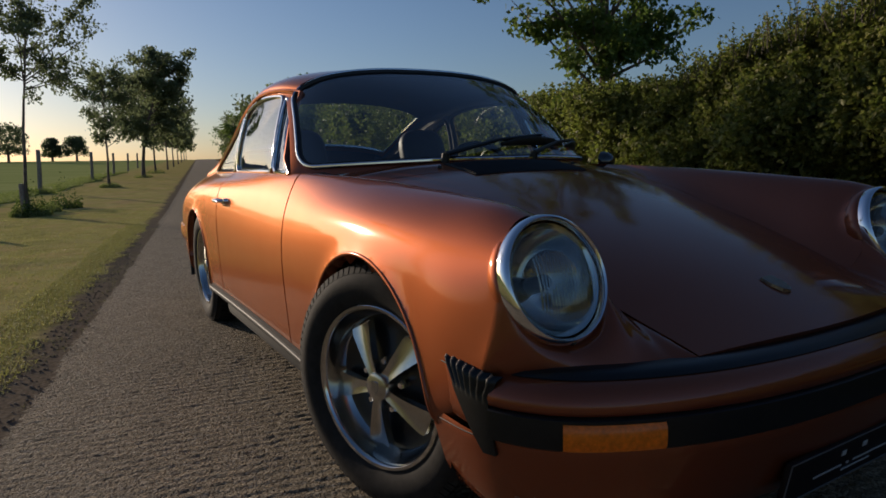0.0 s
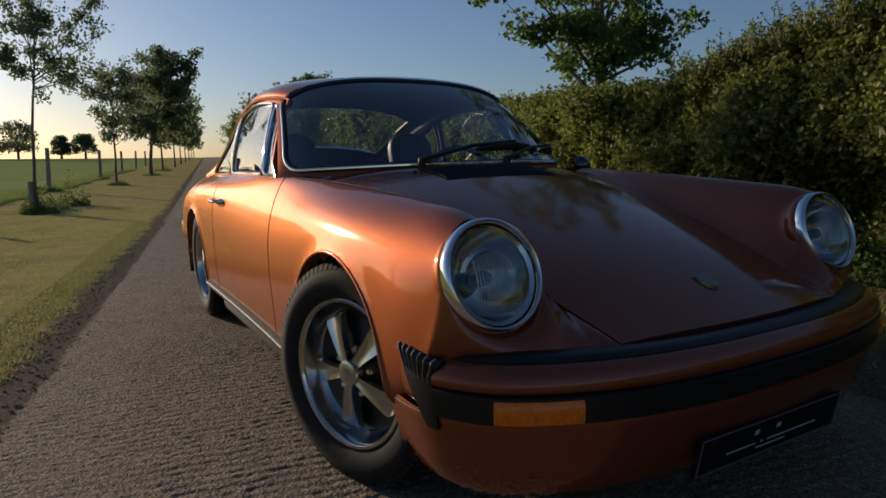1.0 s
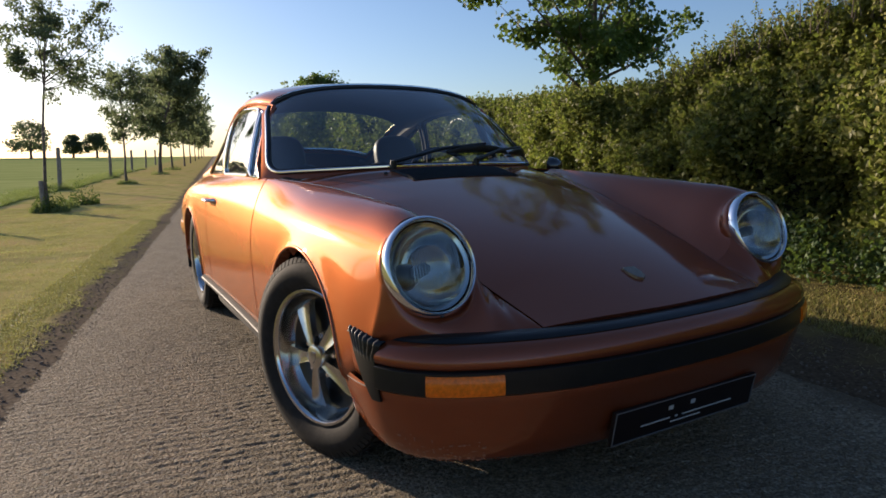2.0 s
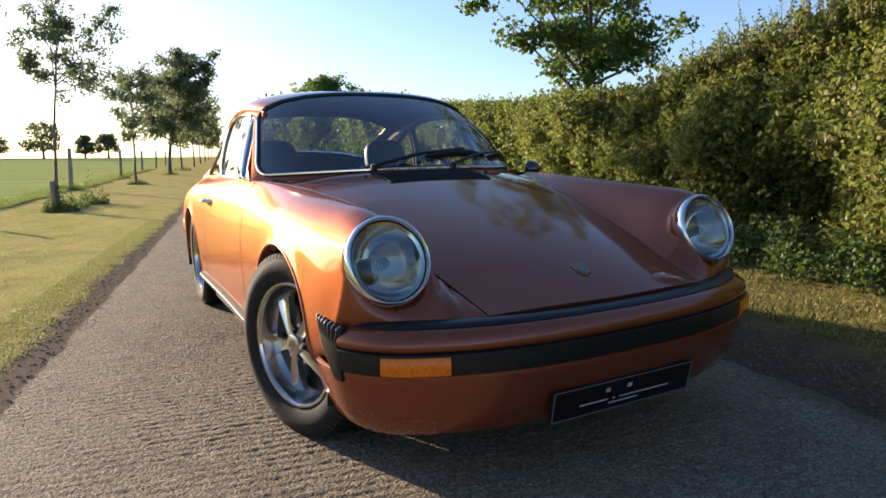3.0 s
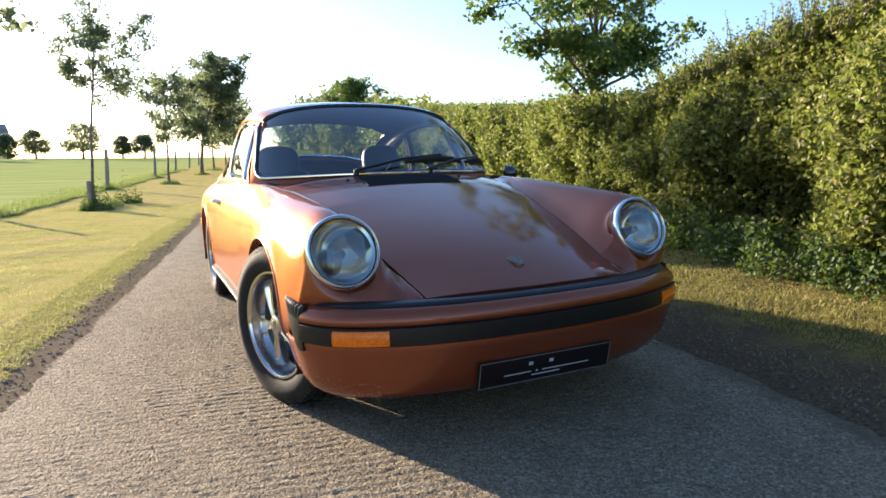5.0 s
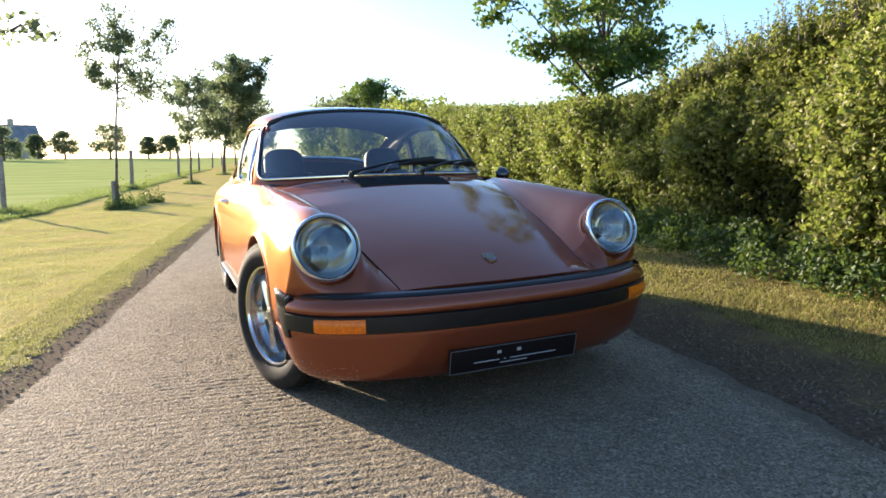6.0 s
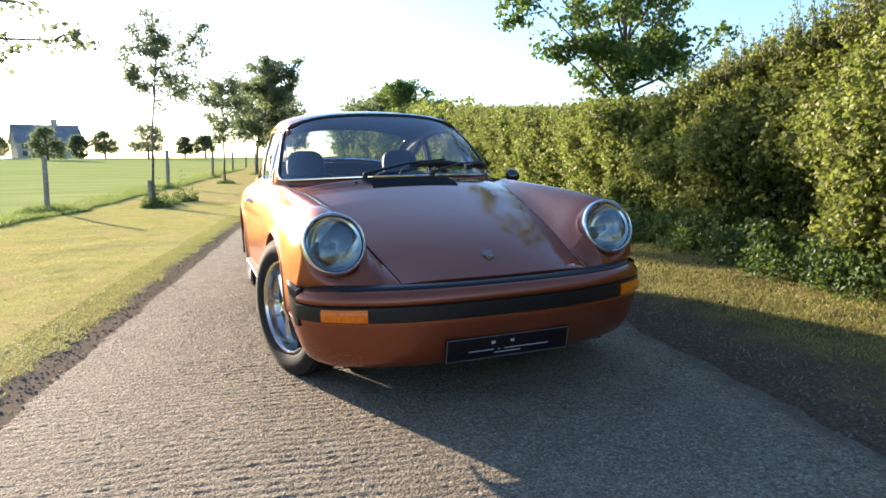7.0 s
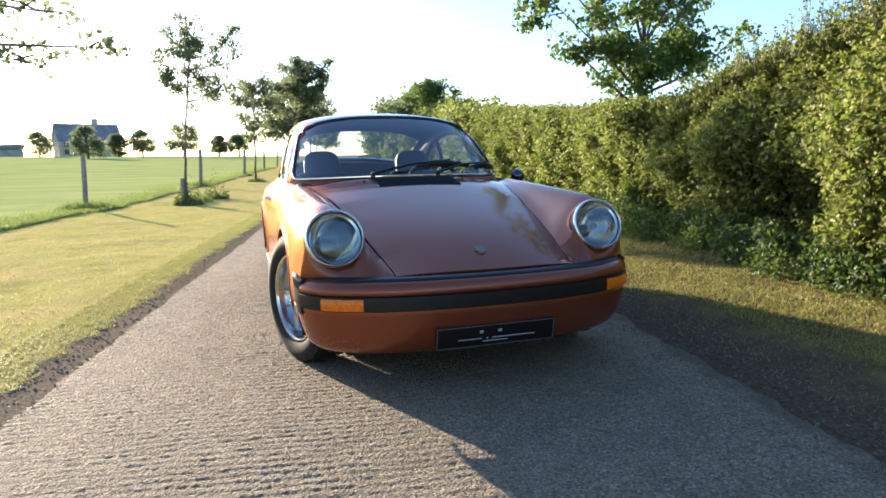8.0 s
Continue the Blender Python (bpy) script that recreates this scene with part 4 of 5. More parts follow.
wheel("wheel", (-0.708, 0.0, 0.300), STEER, -1)
wheel("wheel", (0.708, 0.0, 0.300), STEER, 1)
wheel("wheel", (-0.684, 2.271, 0.300), 0, -1)
wheel("wheel", (0.684, 2.271, 0.300), 0, 1)
for side in (-1, 1):
    for cy, cz, r in ARCHES:
        bm = lathe(bmesh.new(), [(r + 0.012, 0.0), (r + 0.012, 0.26), (0.0, 0.27)], 48, Matrix.Translation((side * 0.715, cy, cz)) @ Matrix.Diagonal((side, 1, 1, 1)))
        bmesh.ops.bisect_plane(bm, geom=bm.verts[:] + bm.edges[:] + bm.faces[:], plane_co=(0, 0, 0.21), plane_no=(0, 0, -1), clear_outer=True)
        part("wheel_housing", bm, BLACK, car)
part("underbody", box(bmesh.new(), -0.54, 0.54, -0.36, 3.15, 0.094, 0.24, 0.03), BLACK, car)
part("under_tray", box(bmesh.new(), -0.50, 0.50, -0.62, -0.34, 0.172, 0.24, 0.02), BLACK, car)
part("floor_pan", box(bmesh.new(), -0.66, 0.66, 0.352, 1.915, 0.104, 0.23, 0.03), BLACK, car)
part("bulkhead", box(bmesh.new(), -0.40, 0.40, -0.60, -0.50, 0.2, 0.46, 0.02), BLACK, car)

# ---- cabin's inside ----
def pillow(at, size, m, n=4.5):
    """A padded block with round corners."""
    bm = bmesh.new()
    bmesh.ops.create_uvsphere(bm, u_segments=28, v_segments=18, radius=1.0)
    for v in bm.verts:
        k = (abs(v.co.x) ** n + abs(v.co.y) ** n + abs(v.co.z) ** n) ** (-1 / n)
        v.co = m @ Vector([at[i] + v.co[i] * k * size[i] for i in range(3)])
    return bm


part("cabin_floor", box(bmesh.new(), -0.64, 0.64, 0.45, 2.6, 0.24, 0.28, 0.01), CARPET, car)
part("dashboard", box(bmesh.new(), -0.62, 0.62, 0.62, 0.95, 0.58, 0.815, 0.05), VINYL, car)
part("rear_shelf", box(bmesh.new(), -0.60, 0.60, 2.02, 2.60, 0.28, 0.785, 0.04), CARPET, car)
wheel_m = Matrix.Translation((0.32, 1.02, 0.74)) @ Euler((radians(66), 0, 0)).to_matrix().to_4x4()
bm = tube(bmesh.new(), [wheel_m @ Vector((0.19 * math.cos(a), 0.19 * math.sin(a), 0)) for a in np.linspace(0, 2 * math.pi, 40, endpoint=False)], 0.013, 8, closed=True)
for a in (0.0, math.pi, math.pi * 1.35, math.pi * 1.65):
    tube(bm, [wheel_m @ Vector((0, 0, -0.02)), wheel_m @ Vector((0.19 * math.cos(a), 0.19 * math.sin(a), 0))], 0.009, 6)
part("steering_wheel", bm, TRIM, car)
for side in (-1, 1):
    seat = new("seat")
    seat.parent = car
    seat.location = (side * 0.335, 1.26, 0.20)
    part("cushion", pillow((0, 0, 0.14), (0.24, 0.26, 0.10), Matrix()), VINYL, seat)
    back_m = Matrix.Translation((0, 0.22, 0.20)) @ Euler((radians(-16), 0, 0)).to_matrix().to_4x4()
    part("backrest", pillow((0, 0, 0.22), (0.235, 0.065, 0.25), back_m), VINYL, seat)
    part("headrest", pillow((0, 0, 0.50), (0.128, 0.055, 0.125), back_m, 3.2), VINYL, seat)
bm = bmesh.new()
sheet(bm, roof_net(2.43, 3.25, 20, 0.96, lift=-0.03))
part("lid_lining", bm, BLACK, car)
bm = bmesh.new()
lining = roof_net(0.985, 2.5, 60, 1.0, lift=-0.024)
lining[..., 0] *= 0.955
sheet(bm, lining, lambda i, j: REAR_Y0 - 0.01 < lining[i, j, 1] + 0.012 < REAR_Y1 + 0.01 and abs(-1 + (j + 0.5) / 24) < REAR_SPAN + 0.03)
part("headlining", bm, VINYL, car)
for side in (-1, 1):
    bm = bmesh.new()
    ys, hs = np.linspace(0.79, 2.52, 150), np.linspace(-0.02, 1.0, 34)
    net = np.array([[side_point(y, h, side, -0.02) for h in hs] for y in ys])
    sheet(bm, net, lambda i, j: any(inside_poly(((ys[i] + ys[i + 1]) / 2, (hs[j] + hs[j + 1]) / 2), poly) for poly in PANES.values()) or (ys[i] + ys[i + 1]) / 2 < 0.80 + 0.27 * (hs[j] + hs[j + 1]) / 2)
    bmesh.ops.delete(bm, geom=[v for v in bm.verts if not v.link_faces], context="VERTS")
    part("pillar_lining", bm, VINYL, car)
    bm = bmesh.new()
    ys = np.linspace(0.5, 2.6, 50)
    net = np.array([[(side * (keyed(LINE_TOP, [y])[0, 0] - 0.035 + 0.02 * math.sin(math.pi * q)), y, keyed(LINE_TOP, [y])[0, 1] - 0.004 - q * 0.55) for q in np.linspace(0, 1, 8)] for y in ys])
    sheet(bm, net)
    part("door_card", bm, VINYL, car)

# rear bumper
bm = bmesh.new()
rb = [(0.700, 2.66), (0.700, 2.90), (0.66, 3.14), (0.54, 3.30), (0.32, 3.38), (0.0, 3.40)]
rc = spline(rb, 40)
rc = np.concatenate([rc * (-1, 1), rc[::-1][1:]])
rn = np.gradient(rc, axis=0)
rn /= np.linalg.norm(rn, axis=1)[:, None]
prof = [(-0.10, 0.50), (-0.02, 0.50), (0.0, 0.485), (0.004, 0.45), (0.0, 0.41), (-0.03, 0.35), (-0.08, 0.30), (-0.12, 0.29), (-0.10, 0.50)]
net = np.array([[(x - ny * o * -1 * -1, y + nx * o, z) for o, z in prof] for (x, y), (nx, ny) in zip(rc, rn)])
sheet(bm, net)
part("rear_bumper", bm, PAINT, car)

# ---- the lane and its verges; u across, v along, turned 10.1 degrees from the car ----
LANE = pose(0, 0, 0, 0, 0, -10.1)
ROAD_L, ROAD_R = -1.77, 1.12


def lane(u, v, z=0.0):
    return LANE @ Vector((u, v, z + float(rise(u, v))))


def value_noise(x, y, seed=0):
    """Smooth noise from -1 to 1 over arrays."""
    def h(i, j):
        n = np.sin(i * 127.1 + j * 311.7 + seed * 74.7) * 43758.5453
        return (n - np.floor(n)) * 2 - 1
    i, j = np.floor(x), np.floor(y)
    a, b = x - i, y - j
    a, b = a * a * (3 - 2 * a), b * b * (3 - 2 * b)
    return (h(i, j) * (1 - a) + h(i + 1, j) * a) * (1 - b) + (h(i, j + 1) * (1 - a) + h(i + 1, j + 1) * a) * b


def rise(u, v):
    """The land climbs gently ahead to a crest, and to the field's side."""
    return 0.021 * np.clip(v - 12, 0, 108) + 0.0145 * np.clip(-u - 8, 0, 52) * np.clip(v / 60, 0, 1)


def ground_height(u, v):
    n = value_noise(u * 1.7, v * 1.7, 3) * 0.012 + value_noise(u * 6, v * 6, 5) * 0.006
    left = np.interp(u, [-3000, -40, -7, -5.2, -2.7, -2.2, -2.02, -1.88, -1.76, -1.66, -1.58], [0.0, 0.0, 0.06, 0.05, 0.020, 0.012, 0.007, 0.003, 0.000, -0.003, -0.04])
    right = np.interp(u, [0.98, 1.12, 1.35, 1.7, 2.4, 3.0, 4.2, 7, 40, 3000], [-0.06, -0.012, 0.0, 0.03, 0.07, 0.15, 0.2, 0.15, 0.0, 0.0])
    h = np.where(u < -0.4, left, right) + rise(u, v)
    return h + np.where(u < 0, n * np.clip((-u - 2.0) / 0.6, 0, 1), np.where(u < 1.15, 0, n)) * np.clip((60 - np.abs(v)) / 40, 0, 1)


def axis(near0, near1, step, far0, far1, grow=1.16):
    mid = list(np.arange(near0, near1, step))
    lo, hi, d = [], [], step
    p, q = near0, near1
    while p > far0 or q < far1:
        d *= grow
        p, q = p - d, q + d
        if p > far0:
            lo.append(p)
        if q < far1:
            hi.append(q)
    return np.array([far0] + lo[::-1] + mid + hi + [far1])


us = axis(-7.0, 3.6, 0.06, -2500, 2500)
us = np.concatenate([us[(us < -2.11) | (us > -1.57)], np.arange(-2.10, -1.575, 0.02), [0.98, 1.12]])
us = np.unique(np.round(us, 2))
vs_ = axis(-4.0, 14.0, 0.09, -400, 3500)
U, V = np.meshgrid(us, vs_)
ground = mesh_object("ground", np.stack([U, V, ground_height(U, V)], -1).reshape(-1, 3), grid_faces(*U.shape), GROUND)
ground.matrix_basis = LANE
tagged(ground, "dry mown verge and green field with bare soil beside the lane", "ground", kind="structure")

# concrete lane: tamped ribs across, nearest stretch fine
def road_sheet(name, v0, v1, dv, du, label):
    uu = np.linspace(ROAD_L, ROAD_R, int((ROAD_R - ROAD_L) / du) + 1)
    vv = np.arange(v0, v1 + dv / 2, dv)
    A, B = np.meshgrid(uu, vv)
    wob = value_noise(A * 1.3, B * 0.8, 1) * 0.012 + value_noise(A * 9, B * 5, 2) * 0.006 + value_noise(A * 38, B * 20, 16) * 0.006
    ph = (B + wob) / 0.042
    f = ph - np.floor(ph)
    amp = np.clip(np.interp(A, [-1.7, -1.2, -0.7, 0.4], [0.42, 0.58, 0.95, 0.9]) + 0.35 * value_noise(A * 1.1, B * 1.6, 4) + 0.22 * value_noise(A * 42, np.floor(ph) * 5.3, 14), 0.15, 1.4)
    # each rib rises steeply on one side and falls away gently on the other
    rib = (np.where(f < 0.32, f / 0.32, (1 - f) / 0.68) - 0.5) * 0.0030 * amp
    rib += value_noise(A * 45, B * 45, 6) * 0.0007 + value_noise(A * 62, B * 80, 7) * 0.0008 + value_noise(A * 100, B * 130, 17) * 0.0010
    rough = np.clip(np.minimum(A - ROAD_L, ROAD_R - A) / 0.12, 0, 1)
    z = rib * (0.35 + 0.65 * rough) - (1 - rough) * 0.004
    # ragged edges
    A = A + (1 - rough) * np.where(A < 0, 1.0, 0.6) * (value_noise(B * 3, B * 0, 19) * 0.040 + value_noise(B * 9, B * 0, 9) * 0.032 + value_noise(B * 23, A * 3, 10) * 0.012)
    ob = mesh_object(name, np.stack([A, B, z], -1).reshape(-1, 3), grid_faces(*A.shape), CONCRETE)
    ob.matrix_basis = LANE
    return tagged(ob, label, "road", kind="structure")


road_sheet("road", -3.0, 2.4, 0.0060, 0.0098, "ribbed pale concrete lane with worn edges")
road_sheet("road", 2.4, 9.0, 0.017, 0.06, "ribbed pale concrete lane with worn edges")
road_sheet("road", -40.0, -3.0, 0.25, 0.5, "ribbed pale concrete lane with worn edges")
far_v = [9.0, 12, 14, 20, 30, 45, 70, 110, 120, 180, 300, 600]
ob = mesh_object("road", [(u, v, float(rise(u, v))) for v in far_v for u in (ROAD_L, ROAD_R)], grid_faces(len(far_v), 2), CONCRETE)
ob.matrix_basis = LANE
tagged(ob, "pale concrete lane running to the crest", "road", kind="structure")

# ---- grass and leaves as many small faces ----
rng = np.random.default_rng(7)


def blades(name, u, v, height, lean, width, mat, label, cat="grass"):
    """Bent, pointed blades of grass."""
    n = len(u)
    z = ground_height(u, v) - 0.004
    a = rng.uniform(0, 2 * math.pi, n)
    dx, dy = np.cos(a) * width, np.sin(a) * width
    b = rng.uniform(0, 2 * math.pi, n)
    lx, ly = np.cos(b) * lean * height, np.sin(b) * lean * height
    base = np.stack([u, v, z], -1)
    p0 = base + np.stack([-dx, -dy, 0 * z], -1)
    p1 = base + np.stack([dx, dy, 0 * z], -1)
    m0 = base + np.stack([lx * 0.4 - dx * 0.75, ly * 0.4 - dy * 0.75, height * 0.6], -1)
    m1 = base + np.stack([lx * 0.4 + dx * 0.75, ly * 0.4 + dy * 0.75, height * 0.6], -1)
    tip = base + np.stack([lx, ly, height * np.clip(1 - 0.35 * lean, 0.3, 1)], -1)
    verts = np.stack([p0, p1, m1, m0, tip], 1).reshape(-1, 3)
    k = np.arange(n)[:, None] * 5
    me = bpy.data.meshes.new(name)
    faces = (k + [0, 1, 2, 3]).tolist() + (k + [3, 2, 4]).tolist()
    me.from_pydata(verts.tolist(), [], faces)
    me.materials.append(mat)
    ob = new(name, me)
    ob.matrix_basis = LANE
    return tagged(ob, label, cat, kind="stuff")


def scatter(n, u0, u1, v0, v1, bias=1.0):
    return rng.uniform(u0, u1, n), v0 + (v1 - v0) * rng.uniform(0, 1, n) ** bias


u, v = scatter(120000, -5.6, -1.96, -1.0, 13.0, 1.5)
blades("verge_grass", u, v, rng.uniform(0.006, 0.026, len(u)), rng.uniform(0.3, 1.3, len(u)), rng.uniform(0.0015, 0.0035, len(u)), BLADE, "short dry mown grass on the verge")
u, v = scatter(52000, -2.16, -1.72, -1.5, 9.0, 1.5)
keep = u + np.abs(rng.normal(0, 0.05, len(u))) < -1.84 + 0.05 * value_noise(v * 2.3, v * 0, 41) + 0.05 * value_noise(v * 7.0, v * 0, 43) + 0.03 * value_noise(v * 19.0, v * 0, 44)
u, v = u[keep], v[keep]
blades("verge_edge_grass", u, v, rng.uniform(0.006, 0.030, len(u)), rng.uniform(0.5, 1.8, len(u)), rng.uniform(0.0015, 0.0035, len(u)), BLADE, "ragged grass hanging over the lane's edge")
u, v = scatter(95000, 1.45, 3.1, -1.2, 9.0, 1.5)
keep = 0.6 * value_noise(u * 3.0, v * 2.2, 31) + (u - 1.9) * 1.2 > -0.42
u, v = u[keep], v[keep]
blades("verge_grass", u, v, rng.uniform(0.012, 0.042, len(u)) * (1 + 0.5 * value_noise(u * 2.5, v * 2.5, 33)), rng.uniform(0.3, 1.3, len(u)), rng.uniform(0.0015, 0.0035, len(u)), MATTED, "short matted grass below the hedge")
u, v = scatter(9000, -1.98, -1.70, -1.5, 9.0, 1.5)
keep = value_noise(u * 14, v * 5, 47) > 0.0
u, v = u[keep], v[keep]
blades("dry_straw", u, v, rng.uniform(0.004, 0.018, len(u)), rng.uniform(0.8, 2.6, len(u)), rng.uniform(0.0012, 0.003, len(u)), STRAW, "trodden dry grass at the lane's edge")
u, v = scatter(5500, 1.3, 2.0, -1.5, 9.0, 1.4)
blades("dry_straw", u, v, rng.uniform(0.008, 0.035, len(u)), rng.uniform(0.8, 2.4, len(u)), rng.uniform(0.001, 0.002, len(u)), STRAW, "dry straw and thin grass on the bare soil")
u, v = scatter(30000, -6.6, -5.25, 5.0, 40.0, 1.3)
u = -5.25 + (u + 5.25) * rng.uniform(0, 1, len(u)) + 0.16 * value_noise(v * 0.9, v * 0, 48)
blades("field_edge_grass", u, v, rng.uniform(0.04, 0.13, len(u)), rng.uniform(0.2, 0.9, len(u)), rng.uniform(0.003, 0.006, len(u)), FIELDB, "longer green grass along the field's edge")


def leaf_mesh(name, centres, size, mat, parent=None, droop=0.3, outward=None):
    """Folded, pointed leaves: four triangles each, every one an island of its own."""
    n = len(centres)
    size = np.broadcast_to(size, n)[:, None] * rng.uniform(0.65, 1.25, (n, 1))
    d = rng.normal(0, 1, (n, 3))
    d[:, 2] -= droop
    if outward is not None:
        d += outward * 1.1
    d /= np.linalg.norm(d, axis=1)[:, None]
    s = np.cross(d, rng.normal(0, 1, (n, 3)))
    s /= np.linalg.norm(s, axis=1)[:, None]
    up = np.cross(s, d)
    tail, tip = centres - d * size * 0.5, centres + d * size * 0.55
    l = centres - d * size * 0.06 + s * size * 0.36 + up * size * 0.10
    r = centres - d * size * 0.06 - s * size * 0.36 + up * size * 0.10
    verts = np.stack([tail, l, tip, r], 1).reshape(-1, 3)
    k = np.arange(n)[:, None] * 4
    faces = np.concatenate([k + [0, 2, 1], k + [0, 3, 2]]).tolist()
    me = bpy.data.meshes.new(name)
    me.from_pydata(verts.tolist(), [], faces)
    me.materials.append(mat)
    ob = new(name, me)
    if parent is not None:
        ob.parent = parent
    return ob


# ---- hedge ----
def hedge_top(v):
    return np.interp(v, [-4, 0, 1.4, 2.2, 2.8, 3.4, 5.0, 7.0, 9.5, 12, 16, 20, 30, 60, 90], [1.84, 1.82, 1.79, 1.73, 1.63, 1.53, 1.53, 1.64, 1.84, 2.0, 2.3, 2.65, 2.8, 2.8, 2.8]) + value_noise(v * 1.3, v * 0 + 2, 11) * 0.06


def hedge_face(v, h):
    """u of the hedge's road face at v and at h from 0 (foot) to 1 (top)."""
    hollow = 0.65 * np.exp(-((v - 1.35) / 0.62) ** 2 - ((h - 0.28) / 0.20) ** 2) + 0.22 * np.exp(-((v - 3.3) / 0.5) ** 2 - ((h - 0.30) / 0.16) ** 2) + 0.25 * np.exp(-((v - 6.0) / 0.8) ** 2 - ((h - 0.35) / 0.2) ** 2)
    belly = hollow + np.interp(h, [0, 0.25, 0.5, 0.75, 0.92, 1.0], [0.16, 0.0, 0.0, 0.06, 0.16, 0.34])
    return 2.80 + belly + value_noise(v * 0.9, h * 2.2, 12) * 0.24 + value_noise(v * 2.3, h * 4.0, 13) * 0.15 + value_noise(v * 6.1, h * 10.0, 15) * 0.07


hedge = thing("hedge", "tall clipped-faced hawthorn hedge with loose shoots along the top", "hedge", LANE)
vv = np.concatenate([np.arange(-24, -5, 1.0), np.arange(-5, 12, 0.12), np.arange(12, 90, 1.0)])
hh = np.linspace(0, 1, 20)
VV, HH = np.meshgrid(vv, hh, indexing="ij")
# dark sheet behind the leaves: the hedge's inner shade as a painted surface
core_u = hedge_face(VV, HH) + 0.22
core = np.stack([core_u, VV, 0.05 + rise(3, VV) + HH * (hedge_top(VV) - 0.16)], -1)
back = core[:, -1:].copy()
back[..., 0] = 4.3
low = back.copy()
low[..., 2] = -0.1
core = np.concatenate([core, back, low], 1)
mesh_object("hedge_shade_core", core.reshape(-1, 3), grid_faces(*core.shape[:2]), HEDGE_SHADE, hedge)


def hedge_leaves(sprays, per, v0, v1, size, length, deep):
    """Sprays: short twigs that reach out of the face, each with its leaves in two ranks."""
    v = rng.uniform(v0, v1, sprays)
    h = rng.uniform(0, 1, sprays) ** 0.92
    top = rng.uniform(0, 1, sprays) < 0.14
    u = hedge_face(v, h) + np.abs(rng.normal(0, deep, sprays))
    z = 0.06 + h * (hedge_top(v) - 0.06)
    u = np.where(top, rng.uniform(3.05, 4.3, sprays), u)
    z = np.where(top, hedge_top(v) - 0.04, z)
    d = rng.normal(0, 0.55, (sprays, 3)) + np.where(top[:, None], [-0.1, 0, 1.0], [-0.75, 0.05, 0.45])
    d /= np.linalg.norm(d, axis=1)[:, None]
    ln = rng.uniform(0.5, 1.3, sprays) * length
    base = np.stack([u, v, z + rise(3, v)], -1)
    s = rng.uniform(-0.3, 1.0, (sprays, per))
    c = base[:, None] + d[:, None] * (s * ln[:, None])[..., None] + rng.normal(0, 1, (sprays, per, 3)) * (length * 0.17 * (1.15 - 0.5 * s))[..., None]
    return leaf_mesh("hedge_foliage", c.reshape(-1, 3), size, HEDGE, hedge, outward=np.array([-0.55, -0.05, 0.1]))


hedge_leaves(7200, 18, -0.8, 4.5, 0.042, 0.15, 0.11)
hedge_leaves(6200, 16, 4.5, 14, 0.052, 0.19, 0.12)
hedge_leaves(6000, 12, 14, 88, 0.13, 0.40, 0.2)
hedge_leaves(2200, 12, -24, -0.8, 0.08, 0.30, 0.15)
# loose shoots above the top, tall over the near stretch
bm = bmesh.new()
cs = []
for k in range(1200):
    tall = k % 6 < 4
    v0 = rng.uniform(-0.6, 3.2) if tall else rng.uniform(3.2, 14)
    u0 = rng.uniform(2.95, 4.1)
    z0 = float(hedge_top(np.array([v0]))[0]) - 0.12 + float(rise(3, v0))
    ln = rng.uniform(0.18, 0.46) * min(1.0, 0.45 + 0.30 * abs(3.2 - v0)) if tall else rng.uniform(0.10, 0.30)
    dx, dy = rng.normal(0, 0.07), rng.normal(0, 0.07)
    tube(bm, [(u0, v0, z0), (u0 + dx * 0.4, v0 + dy * 0.4, z0 + ln * 0.55), (u0 + dx, v0 + dy, z0 + ln)], [0.004, 0.003, 0.0015], 4)
    for q in np.linspace(0.1, 1.0, 26):
        w = 0.030 * (1.1 - 0.8 * q)
        cs.append((u0 + dx * q + rng.normal(0, w), v0 + dy * q + rng.normal(0, w), z0 + ln * q + rng.normal(0, 0.010)))
part("shoots", bm, BARK, hedge)
leaf_mesh("shoot_leaves", np.array(cs), 0.026, HEDGE, hedge)
tagged(hedge, kind="stuff")

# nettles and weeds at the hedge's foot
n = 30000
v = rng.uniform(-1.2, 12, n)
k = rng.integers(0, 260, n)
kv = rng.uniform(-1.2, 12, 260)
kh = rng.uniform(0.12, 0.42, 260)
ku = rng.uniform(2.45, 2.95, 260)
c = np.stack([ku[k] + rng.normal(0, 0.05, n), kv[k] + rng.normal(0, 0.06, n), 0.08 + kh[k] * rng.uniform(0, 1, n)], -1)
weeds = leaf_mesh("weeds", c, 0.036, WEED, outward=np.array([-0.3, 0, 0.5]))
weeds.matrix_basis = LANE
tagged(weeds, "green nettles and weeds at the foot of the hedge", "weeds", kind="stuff")


